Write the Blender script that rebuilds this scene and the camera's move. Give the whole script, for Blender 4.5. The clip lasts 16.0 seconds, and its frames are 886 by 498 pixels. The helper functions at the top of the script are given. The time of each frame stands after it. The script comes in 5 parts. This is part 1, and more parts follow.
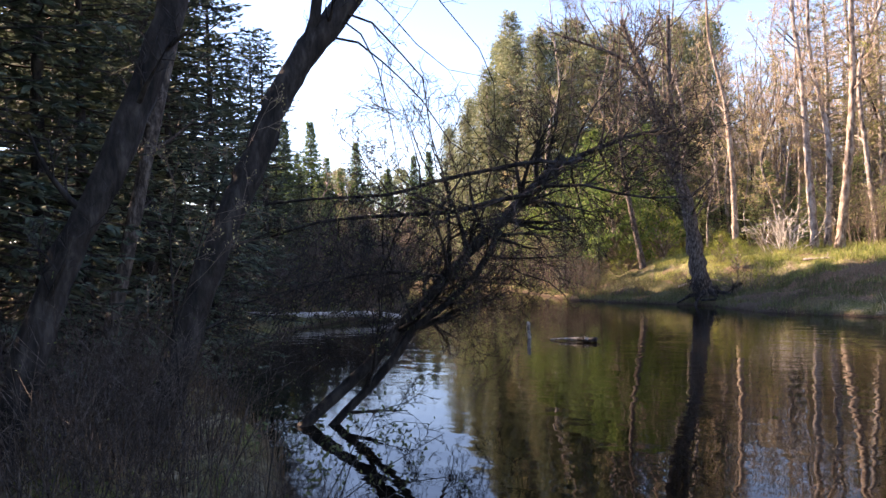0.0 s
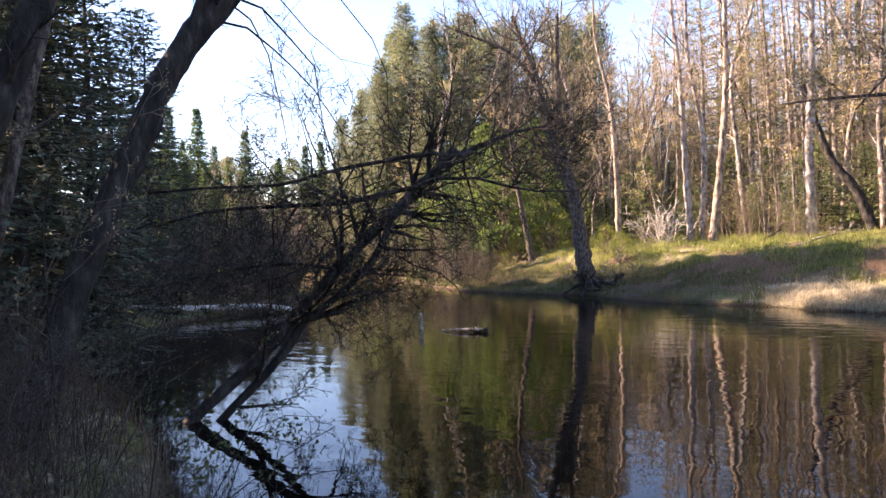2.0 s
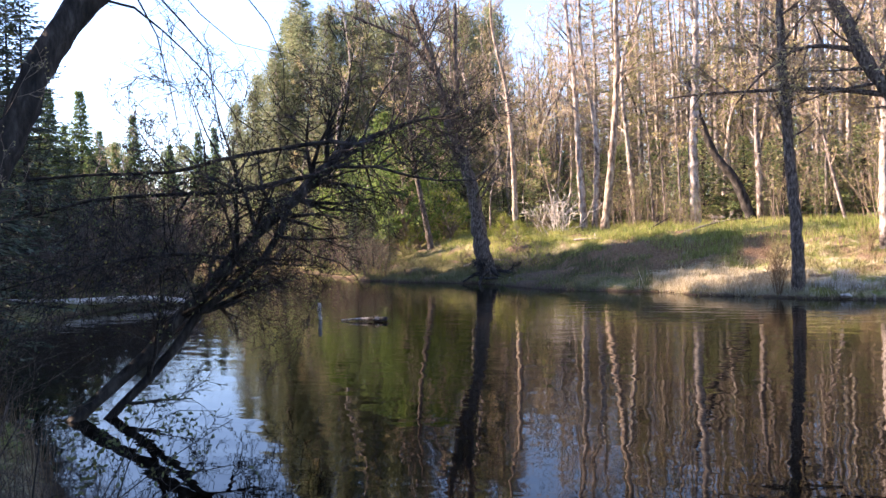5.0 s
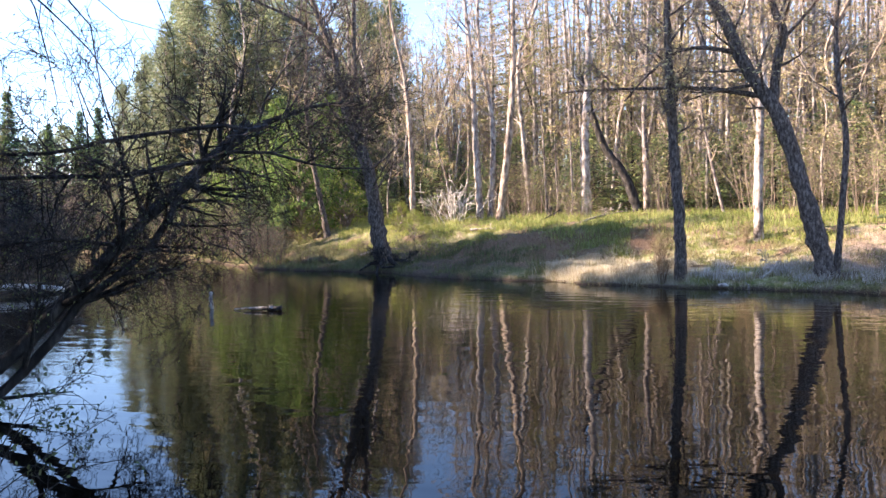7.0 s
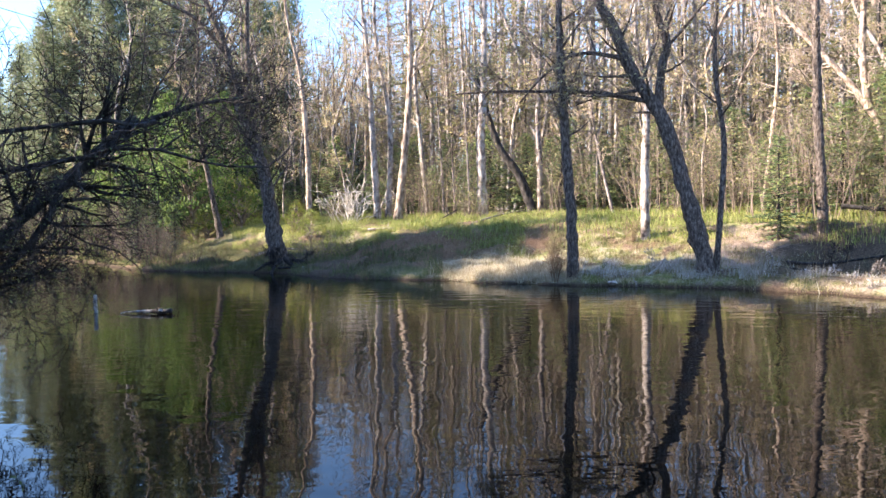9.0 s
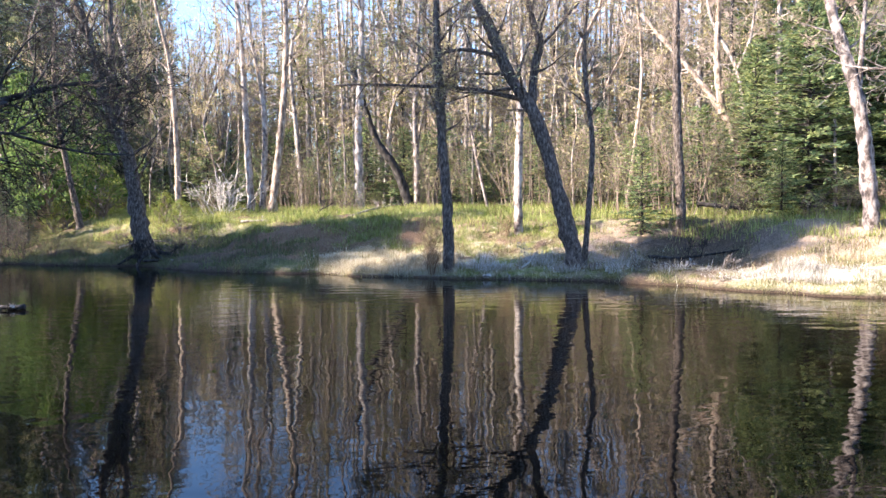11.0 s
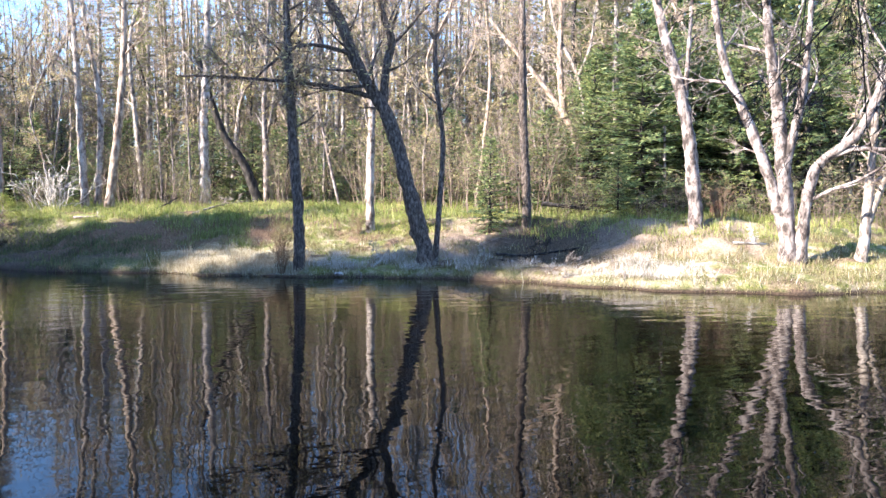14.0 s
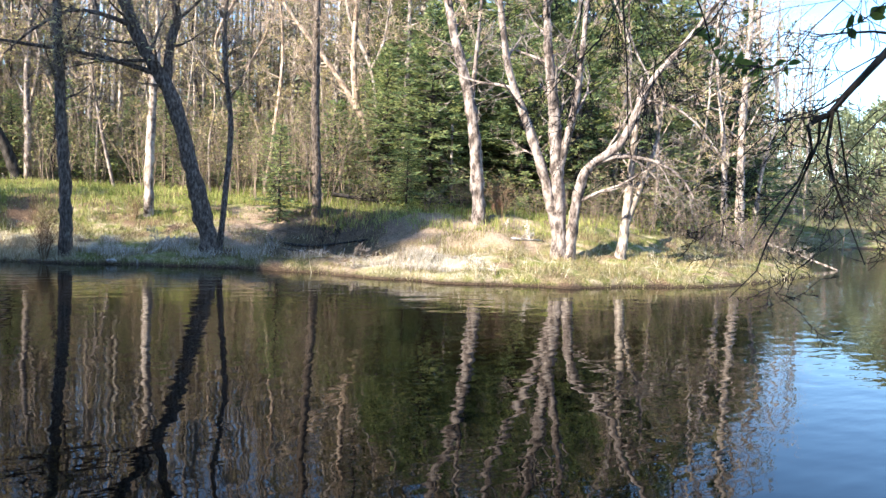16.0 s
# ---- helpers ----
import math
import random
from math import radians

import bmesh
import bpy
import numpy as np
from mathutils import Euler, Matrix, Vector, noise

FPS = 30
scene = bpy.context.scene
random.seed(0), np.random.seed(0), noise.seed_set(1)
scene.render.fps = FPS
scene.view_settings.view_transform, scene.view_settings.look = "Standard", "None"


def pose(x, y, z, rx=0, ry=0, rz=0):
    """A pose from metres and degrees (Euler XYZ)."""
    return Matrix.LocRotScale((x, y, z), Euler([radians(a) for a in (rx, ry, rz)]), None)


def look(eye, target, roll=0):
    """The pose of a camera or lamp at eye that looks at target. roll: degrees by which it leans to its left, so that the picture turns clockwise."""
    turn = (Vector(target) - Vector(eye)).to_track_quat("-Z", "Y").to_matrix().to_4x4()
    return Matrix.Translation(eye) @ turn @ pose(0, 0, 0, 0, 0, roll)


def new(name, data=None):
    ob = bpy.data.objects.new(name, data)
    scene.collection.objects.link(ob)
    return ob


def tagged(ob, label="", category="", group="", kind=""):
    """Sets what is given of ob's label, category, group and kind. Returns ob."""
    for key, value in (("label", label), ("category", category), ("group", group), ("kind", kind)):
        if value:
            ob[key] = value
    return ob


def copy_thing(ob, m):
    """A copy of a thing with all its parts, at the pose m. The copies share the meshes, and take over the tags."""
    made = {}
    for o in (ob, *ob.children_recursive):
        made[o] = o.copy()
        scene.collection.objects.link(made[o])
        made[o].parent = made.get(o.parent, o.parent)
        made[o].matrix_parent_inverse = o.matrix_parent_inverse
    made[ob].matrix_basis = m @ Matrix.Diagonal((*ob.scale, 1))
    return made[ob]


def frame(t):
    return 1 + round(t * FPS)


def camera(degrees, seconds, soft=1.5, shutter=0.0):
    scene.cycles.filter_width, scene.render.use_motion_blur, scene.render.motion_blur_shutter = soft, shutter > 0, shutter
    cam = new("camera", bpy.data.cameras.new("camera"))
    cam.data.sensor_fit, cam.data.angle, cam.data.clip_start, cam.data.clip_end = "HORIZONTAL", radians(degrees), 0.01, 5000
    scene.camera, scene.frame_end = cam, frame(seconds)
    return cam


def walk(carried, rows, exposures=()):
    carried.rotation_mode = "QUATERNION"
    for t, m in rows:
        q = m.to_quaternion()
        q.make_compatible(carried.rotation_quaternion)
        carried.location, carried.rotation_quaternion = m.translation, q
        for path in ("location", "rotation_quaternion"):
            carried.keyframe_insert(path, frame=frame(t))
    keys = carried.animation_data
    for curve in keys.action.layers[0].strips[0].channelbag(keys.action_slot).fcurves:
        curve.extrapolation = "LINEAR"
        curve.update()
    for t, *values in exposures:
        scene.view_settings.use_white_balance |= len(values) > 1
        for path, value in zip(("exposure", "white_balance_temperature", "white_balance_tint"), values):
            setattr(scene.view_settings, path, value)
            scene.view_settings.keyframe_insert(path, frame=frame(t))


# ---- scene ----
cam = camera(58.83, 16.0)

EYE = (0.0, 0.0, 1.9)
PATH = [
    (0.0, pose(*EYE, 90.59, 1.99, 0.02)),
    (0.5, pose(*EYE, 90.60, 1.83, -2.41)),
    (1.0, pose(*EYE, 90.49, 1.90, -4.76)),
    (1.5, pose(*EYE, 89.97, 1.80, -6.80)),
    (2.0, pose(*EYE, 89.72, 1.85, -7.81)),
    (2.5, pose(*EYE, 89.74, 1.90, -8.36)),
    (3.0, pose(*EYE, 89.38, 1.80, -9.41)),
    (5.5, pose(*EYE, 88.28, 2.01, -17.25)),
    (6.0, pose(*EYE, 87.56, 1.87, -19.50)),
    (6.5, pose(*EYE, 87.13, 1.63, -21.05)),
    (7.0, pose(*EYE, 87.65, 1.26, -22.62)),
    (7.5, pose(*EYE, 87.91, 1.37, -23.95)),
    (8.0, pose(*EYE, 87.94, 1.23, -25.63)),
    (8.5, pose(*EYE, 87.63, 1.27, -27.67)),
    (9.0, pose(*EYE, 87.47, 1.20, -30.07)),
    (9.5, pose(*EYE, 87.11, 1.51, -32.17)),
    (10.0, pose(*EYE, 87.13, 1.05, -35.08)),
    (12.5, pose(*EYE, 86.26, 0.48, -41.90)),
    (13.0, pose(*EYE, 86.46, 0.36, -43.39)),
    (13.5, pose(*EYE, 86.74, 0.30, -46.26)),
    (14.0, pose(*EYE, 86.67, -0.12, -49.77)),
    (14.5, pose(*EYE, 86.77, -0.68, -53.26)),
    (15.0, pose(*EYE, 86.95, -1.00, -57.40)),
    (15.5, pose(*EYE, 86.52, -2.01, -61.45)),
    (16.0, pose(*EYE, 86.35, -2.52, -64.95)),
]
EXPOSURES = [(0.0, 2.1, 6400, 30), (3.0, 2.26, 6250, 29), (5.5, 2.3, 5900, 26), (9.5, 2.33, 5250, 16), (13.0, 2.37, 5080, 16), (15.0, 2.3, 4950, 10), (16.0, 2.07, 5250, 9)]
walk(cam, PATH, EXPOSURES)

# ---- sky, sun ----
SUN_AZ, SUN_EL = -65.0, 30.0
world = bpy.data.worlds.new("sky")
scene.world = world
world.use_nodes = True
wn = world.node_tree.nodes
sky = wn.new("ShaderNodeTexSky")
sky.sky_type = "NISHITA"
sky.sun_disc = False
sky.sun_elevation = radians(SUN_EL)
sky.sun_rotation = radians(SUN_AZ)
sky.air_density, sky.dust_density, sky.ozone_density = 1.1, 0.25, 2.2
world.node_tree.links.new(sky.outputs[0], wn["Background"].inputs[0])
wn["Background"].inputs[1].default_value = 0.095
sun = new("sun", bpy.data.lights.new("sun", "SUN"))
sun.data.energy, sun.data.angle, sun.data.color = 5.5, radians(0.53), (1.0, 0.78, 0.52)
sa, se = radians(SUN_AZ), radians(SUN_EL)
sun.matrix_world = look((0, 0, 0), (-math.sin(sa) * math.cos(se), -math.cos(sa) * math.cos(se), -math.sin(se)))


# ---- materials ----
def material(name, colours, scale=3.0, stretch=(1, 1, 1), rough=0.85, bump=0.3, fine=40.0, thin=0.0, spec=0.3, vary=0.0, span=0.4, depth=0.02):
    """A surface of two to four colours mixed by coarse and fine noise, with relief; thin lets light through leaves."""
    m = bpy.data.materials.new(name)
    m.use_nodes = True
    nt = m.node_tree
    nd, ln = nt.nodes, nt.links
    bsdf = nd["Principled BSDF"]
    co = nd.new("ShaderNodeTexCoord")
    mp = nd.new("ShaderNodeMapping")
    mp.inputs["Scale"].default_value = stretch
    ln.new(co.outputs["Object"], mp.inputs[0])
    n1 = nd.new("ShaderNodeTexNoise")
    n1.inputs["Scale"].default_value, n1.inputs["Detail"].default_value = scale, 6
    n2 = nd.new("ShaderNodeTexNoise")
    n2.inputs["Scale"].default_value, n2.inputs["Detail"].default_value = fine, 3
    ln.new(mp.outputs[0], n1.inputs[0]), ln.new(mp.outputs[0], n2.inputs[0])
    mixv = nd.new("ShaderNodeMath")
    mixv.operation = "MULTIPLY_ADD"
    mixv.inputs[1].default_value = 0.35
    ln.new(n2.outputs[0], mixv.inputs[0])
    half = nd.new("ShaderNodeMath")
    half.operation = "MULTIPLY_ADD"
    half.inputs[1].default_value, half.inputs[2].default_value = 0.9, -0.12
    ln.new(n1.outputs[0], half.inputs[0]), ln.new(half.outputs[0], mixv.inputs[2])
    last = mixv.outputs[0]
    if vary:
        geo = nd.new("ShaderNodeNewGeometry")
        add = nd.new("ShaderNodeMath")
        add.operation = "MULTIPLY_ADD"
        add.inputs[1].default_value = vary
        ln.new(geo.outputs["Random Per Island"], add.inputs[0])
        sub = nd.new("ShaderNodeMath")
        sub.operation = "SUBTRACT"
        sub.inputs[1].default_value = vary / 2
        ln.new(last, sub.inputs[0]), ln.new(sub.outputs[0], add.inputs[2])
        last = add.outputs[0]
    ramp = nd.new("ShaderNodeValToRGB")
    el = ramp.color_ramp.elements
    while len(el) < len(colours):
        el.new(0.5)
    for i, c in enumerate(colours):
        el[i].position = 0.5 + span * (i / (len(colours) - 1) - 0.5)
        el[i].color = (*c, 1)
    ln.new(last, ramp.inputs[0]), ln.new(ramp.outputs[0], bsdf.inputs["Base Color"])
    bsdf.inputs["Roughness"].default_value = rough
    bsdf.inputs["Specular IOR Level"].default_value = spec
    if bump:
        bp = nd.new("ShaderNodeBump")
        bp.inputs["Strength"].default_value, bp.inputs["Distance"].default_value = bump, depth
        ln.new(mixv.outputs[0], bp.inputs["Height"]), ln.new(bp.outputs[0], bsdf.inputs["Normal"])
    if thin:
        tr = nd.new("ShaderNodeBsdfTranslucent")
        ln.new(ramp.outputs[0], tr.inputs[0])
        ms = nd.new("ShaderNodeMixShader")
        ms.inputs[0].default_value = thin
        ln.new(bsdf.outputs[0], ms.inputs[1]), ln.new(tr.outputs[0], ms.inputs[2])
        ln.new(ms.outputs[0], nd["Material Output"].inputs[0])
    return m


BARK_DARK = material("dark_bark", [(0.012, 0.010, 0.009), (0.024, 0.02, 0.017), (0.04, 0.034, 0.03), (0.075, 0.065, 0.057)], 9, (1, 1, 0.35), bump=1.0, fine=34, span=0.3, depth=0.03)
BARK_BROWN = material("brown_bark", [(0.03, 0.022, 0.017), (0.068, 0.052, 0.041), (0.118, 0.093, 0.075), (0.2, 0.165, 0.135)], 20, (1, 1, 0.4), bump=1.0, fine=60, span=0.3, depth=0.03)
BARK_GREY = material("grey_bark", [(0.07, 0.057, 0.047), (0.175, 0.145, 0.12), (0.31, 0.262, 0.22), (0.45, 0.4, 0.345)], 8, (1, 1, 0.5), bump=0.9, fine=34, span=0.28, depth=0.02)
BARK_PALE = material("pale_birch_bark", [(0.05, 0.039, 0.033), (0.135, 0.108, 0.094), (0.23, 0.192, 0.17), (0.32, 0.276, 0.246)], 5, (1, 1, 0.6), bump=1.0, fine=22, span=0.22, depth=0.02)
# The pale bark again, brightened to paint sunlight on the lit birches.
BARK_BIRCH_SUNLIT = material("sunlit_birch_bark", [(0.075, 0.058, 0.047), (0.235, 0.193, 0.164), (0.37, 0.315, 0.272), (0.48, 0.425, 0.375)], 5, (1, 1, 0.6), bump=0.9, fine=22, span=0.26, depth=0.02)
BARK_TAN = material("tan_bark", [(0.10, 0.07, 0.05), (0.22, 0.16, 0.115), (0.35, 0.27, 0.2), (0.46, 0.38, 0.3)], 8, (1, 1, 0.4), bump=0.9, fine=34, span=0.28, depth=0.02)
BARK_DEAD = material("bleached_wood", [(0.18, 0.16, 0.14), (0.42, 0.38, 0.33), (0.62, 0.58, 0.52)], 6, (1, 1, 0.4), bump=0.6, fine=40, span=0.32)
TWIG = material("twig_bark", [(0.09, 0.068, 0.053), (0.2, 0.153, 0.115), (0.33, 0.26, 0.195)], 2, bump=0)
TWIG_PALE = material("pale_twig_bark", [(0.19, 0.145, 0.105), (0.36, 0.28, 0.21), (0.52, 0.42, 0.32)], 2, bump=0)
BUD = material("young_leaf", [(0.25, 0.195, 0.075), (0.42, 0.355, 0.15), (0.56, 0.5, 0.25)], 1.5, bump=0, thin=0.45, vary=0.4)
BUD_GREEN = material("young_green_leaf", [(0.10, 0.13, 0.02), (0.20, 0.24, 0.045), (0.32, 0.32, 0.08)], 1.5, bump=0, thin=0.45, vary=0.4)
NEEDLE = material("fir_needles", [(0.045, 0.085, 0.034), (0.11, 0.175, 0.06), (0.21, 0.26, 0.085)], 1.2, bump=0, thin=0.48, vary=0.5)
# Copy of the needle colours, darkened and less translucent for trees in shade.
NEEDLE_SHADED = material("shaded_needles", [(0.055, 0.078, 0.052), (0.105, 0.138, 0.092), (0.175, 0.205, 0.13)], 1.2, bump=0, thin=0.2, vary=0.5)
FIR = material("balsam_needles", [(0.12, 0.175, 0.08), (0.24, 0.315, 0.13), (0.42, 0.44, 0.18)], 1.0, bump=0, thin=0.5, vary=0.6)
OLIVE = material("olive_young_leaf", [(0.14, 0.137, 0.055), (0.25, 0.232, 0.098), (0.38, 0.338, 0.165)], 1.2, bump=0, thin=0.4, vary=0.5)
NEEDLE_GREY = material("pine_needles", [(0.1, 0.11, 0.05), (0.2, 0.2, 0.09), (0.32, 0.3, 0.14)], 1.2, bump=0, thin=0.45, vary=0.5)
LEAF = material("cedar_leaf", [(0.046, 0.078, 0.018), (0.106, 0.16, 0.037), (0.205, 0.262, 0.076)], 1.5, bump=0, thin=0.45, vary=0.4)
LEAF_HAZE = material("poplar_leaf", [(0.12, 0.145, 0.078), (0.21, 0.24, 0.13), (0.33, 0.355, 0.205)], 1.5, bump=0, thin=0.5, vary=0.4)
SHRUB_LEAF = material("shrub_leaf", [(0.06, 0.08, 0.03), (0.12, 0.14, 0.05), (0.2, 0.2, 0.08)], 1.5, bump=0, thin=0.35, vary=0.4)
GRASS = material("green_grass", [(0.13, 0.165, 0.033), (0.265, 0.305, 0.068), (0.43, 0.41, 0.15)], 0.5, bump=0, thin=0.35, vary=0.5)
STRAW = material("dry_grass", [(0.28, 0.225, 0.135), (0.47, 0.405, 0.27), (0.64, 0.59, 0.44)], 0.5, bump=0, thin=0.3, vary=0.5)
BLEACH = material("bleached_weeds", [(0.3, 0.26, 0.2), (0.5, 0.45, 0.38), (0.68, 0.64, 0.57)], 0.5, bump=0, thin=0.25, vary=0.5)
LITTER = material("brown_stalks", [(0.09, 0.06, 0.035), (0.20, 0.14, 0.085), (0.32, 0.23, 0.14)], 0.5, bump=0, thin=0.2, vary=0.5)
ROT = material("rotten_wood", [(0.02, 0.01, 0.008), (0.065, 0.03, 0.02), (0.14, 0.07, 0.045)], 4, bump=1.0, fine=25, span=0.3)
EARTH = material("bank_earth", [(0.05, 0.035, 0.022), (0.12, 0.08, 0.05), (0.2, 0.14, 0.09)], 2.5, bump=0.8, fine=18)


def ground_material():
    """Turf: straw near the water, green along the crest, brown leaf litter under the trees, earth between. Some patches
    carry painted shade and sun.
    """
    m = bpy.data.materials.new("turf")
    m.use_nodes = True
    nd, ln = m.node_tree.nodes, m.node_tree.links
    bsdf = nd["Principled BSDF"]
    geo = nd.new("ShaderNodeNewGeometry")
    sep = nd.new("ShaderNodeSeparateXYZ")
    ln.new(geo.outputs["Position"], sep.inputs[0])

    def tex(scale, detail=6):
        n = nd.new("ShaderNodeTexNoise")
        n.inputs["Scale"].default_value, n.inputs["Detail"].default_value = scale, detail
        ln.new(geo.outputs["Position"], n.inputs[0])
        return n.outputs[0]

    def ramp(value, stops):
        r = nd.new("ShaderNodeValToRGB")
        el = r.color_ramp.elements
        while len(el) < len(stops):
            el.new(0.5)
        for e, (p, c) in zip(el, stops):
            e.position, e.color = p, (*c, 1)
        ln.new(value, r.inputs[0])
        return r.outputs[0]

    def mix(fac, a, b):
        x = nd.new("ShaderNodeMix")
        x.data_type = "RGBA"
        ln.new(fac, x.inputs[0]), ln.new(a, x.inputs[6]), ln.new(b, x.inputs[7])
        return x.outputs[2]

    coarse, mid, fine = tex(0.55), tex(2.6), tex(22, 4)
    straw = ramp(fine, [(0.3, (0.19, 0.145, 0.085)), (0.5, (0.36, 0.295, 0.19)), (0.7, (0.53, 0.47, 0.34))])
    green = ramp(fine, [(0.3, (0.07, 0.085, 0.02)), (0.5, (0.15, 0.165, 0.04)), (0.7, (0.28, 0.26, 0.085))])
    brown = ramp(fine, [(0.3, (0.06, 0.04, 0.026)), (0.5, (0.15, 0.10, 0.062)), (0.7, (0.27, 0.19, 0.12))])
    # Dark earth, with the shade of cove and slope put into its colour.
    shaded_soil = ramp(fine, [(0.3, (0.028, 0.02, 0.013)), (0.5, (0.078, 0.055, 0.036)), (0.7, (0.16, 0.118, 0.078))])
    # Pale straw, brightened to carry the sunlight on the point and shelf.
    pale = ramp(fine, [(0.3, (0.3, 0.245, 0.155)), (0.7, (0.6, 0.54, 0.41))])
    rust = ramp(fine, [(0.3, (0.07, 0.04, 0.022)), (0.5, (0.16, 0.095, 0.05)), (0.7, (0.27, 0.175, 0.1))])
    dust = ramp(fine, [(0.3, (0.2, 0.145, 0.1)), (0.7, (0.4, 0.31, 0.23))])
    jit = nd.new("ShaderNodeMath")
    jit.operation = "MULTIPLY_ADD"
    jit.inputs[1].default_value = 1.1
    ln.new(coarse, jit.inputs[0]), ln.new(sep.outputs[2], jit.inputs[2])
    crest = ramp(jit.outputs[0], [(0.0, (0, 0, 0)), (0.9, (0, 0, 0)), (1.0, (1, 1, 1))])
    patch = ramp(mid, [(0.36, (0, 0, 0)), (0.55, (1, 1, 1))])
    a = mix(patch, straw, green)
    far = nd.new("ShaderNodeMapRange")
    far.inputs[1].default_value, far.inputs[2].default_value = 1.7, 2.25
    ln.new(jit.outputs[0], far.inputs[0])
    b = mix(far.outputs[0], a, green)
    wood = nd.new("ShaderNodeMapRange")
    wood.inputs[1].default_value, wood.inputs[2].default_value = 2.45, 2.9
    ln.new(jit.outputs[0], wood.inputs[0])
    c = mix(wood.outputs[0], b, brown)
    # Low ground past y 20: darker olive turf, also carrying the bank's shade.
    reach = nd.new("ShaderNodeMapRange")
    reach.inputs[1].default_value, reach.inputs[2].default_value = 18.5, 22.0
    ln.new(sep.outputs[1], reach.inputs[0])
    shaded_turf = ramp(fine, [(0.3, (0.035, 0.038, 0.014)), (0.5, (0.085, 0.08, 0.03)), (0.7, (0.17, 0.14, 0.065))])
    shade_mix = nd.new("ShaderNodeMath")
    shade_mix.operation = "MULTIPLY"
    ln.new(reach.outputs[0], shade_mix.inputs[0])
    shade_low = nd.new("ShaderNodeMapRange")
    shade_low.inputs[1].default_value, shade_low.inputs[2].default_value = 2.0, 1.2
    ln.new(jit.outputs[0], shade_low.inputs[0]), ln.new(shade_low.outputs[0], shade_mix.inputs[1])
    c = mix(shade_mix.outputs[0], c, shaded_turf)
    soil = ramp(tex(0.9), [(0.52, (0, 0, 0)), (0.64, (1, 1, 1))])
    d = mix(soil, c, brown)
    # Tone patches by place; dark ones also paint in shade, pale ones sunlight.
    for (cx, cy, cz), inner, outer, tone in (((18.6, 12.0, 0.9), 2.4, 4.4, shaded_soil), ((20.2, 13.2, 1.3), 1.0, 2.6, shaded_soil), ((19.6, 15.4, 1.2), 0.5, 1.7, dust), ((10.2, 26.6, 0.8), 0.6, 2.2, shaded_soil), ((12.4, 24.4, 1.0), 0.8, 2.8, shaded_soil), ((10.9, 24.2, 0.6), 0.6, 2.4, shaded_soil), ((12.3, 22.0, 0.8), 0.4, 1.7, brown), ((9.6, 23.6, 0.3), 0.6, 2.6, shaded_soil), ((12.1, 17.6, 0.3), 1.5, 2.6, pale), ((17.2, 8.6, 0.3), 0.8, 2.2, pale), ((13.6, 22.6, 1.1), 1.0, 3.0, rust), ((15.4, 21.2, 1.3), 0.6, 2.2, rust), ((12.0, 24.6, 1.0), 0.8, 2.6, rust), ((17.6, 14.6, 0.9), 0.3, 1.6, dust), ((21.4, 8.8, 0.9), 1.2, 3.2, dust)):
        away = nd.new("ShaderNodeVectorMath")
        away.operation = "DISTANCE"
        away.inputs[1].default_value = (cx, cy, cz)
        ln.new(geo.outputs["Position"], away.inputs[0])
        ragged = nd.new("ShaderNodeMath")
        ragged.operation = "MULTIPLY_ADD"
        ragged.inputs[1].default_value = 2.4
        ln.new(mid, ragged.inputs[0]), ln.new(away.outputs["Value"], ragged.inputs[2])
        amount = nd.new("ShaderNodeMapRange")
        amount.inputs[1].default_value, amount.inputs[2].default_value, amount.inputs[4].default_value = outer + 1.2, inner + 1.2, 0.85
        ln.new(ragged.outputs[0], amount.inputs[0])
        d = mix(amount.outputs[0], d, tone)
    wet = nd.new("ShaderNodeMapRange")
    wet.inputs[1].default_value, wet.inputs[2].default_value = 0.13, 0.03
    ln.new(sep.outputs[2], wet.inputs[0])
    mud = ramp(fine, [(0.3, (0.025, 0.018, 0.011)), (0.7, (0.08, 0.055, 0.035))])
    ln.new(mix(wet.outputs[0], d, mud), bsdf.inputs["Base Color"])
    bsdf.inputs["Roughness"].default_value = 0.95
    bsdf.inputs["Specular IOR Level"].default_value = 0.15
    bp = nd.new("ShaderNodeBump")
    bp.inputs["Strength"].default_value, bp.inputs["Distance"].default_value = 0.8, 0.06
    ln.new(fine, bp.inputs["Height"]), ln.new(bp.outputs[0], bsdf.inputs["Normal"])
    return m


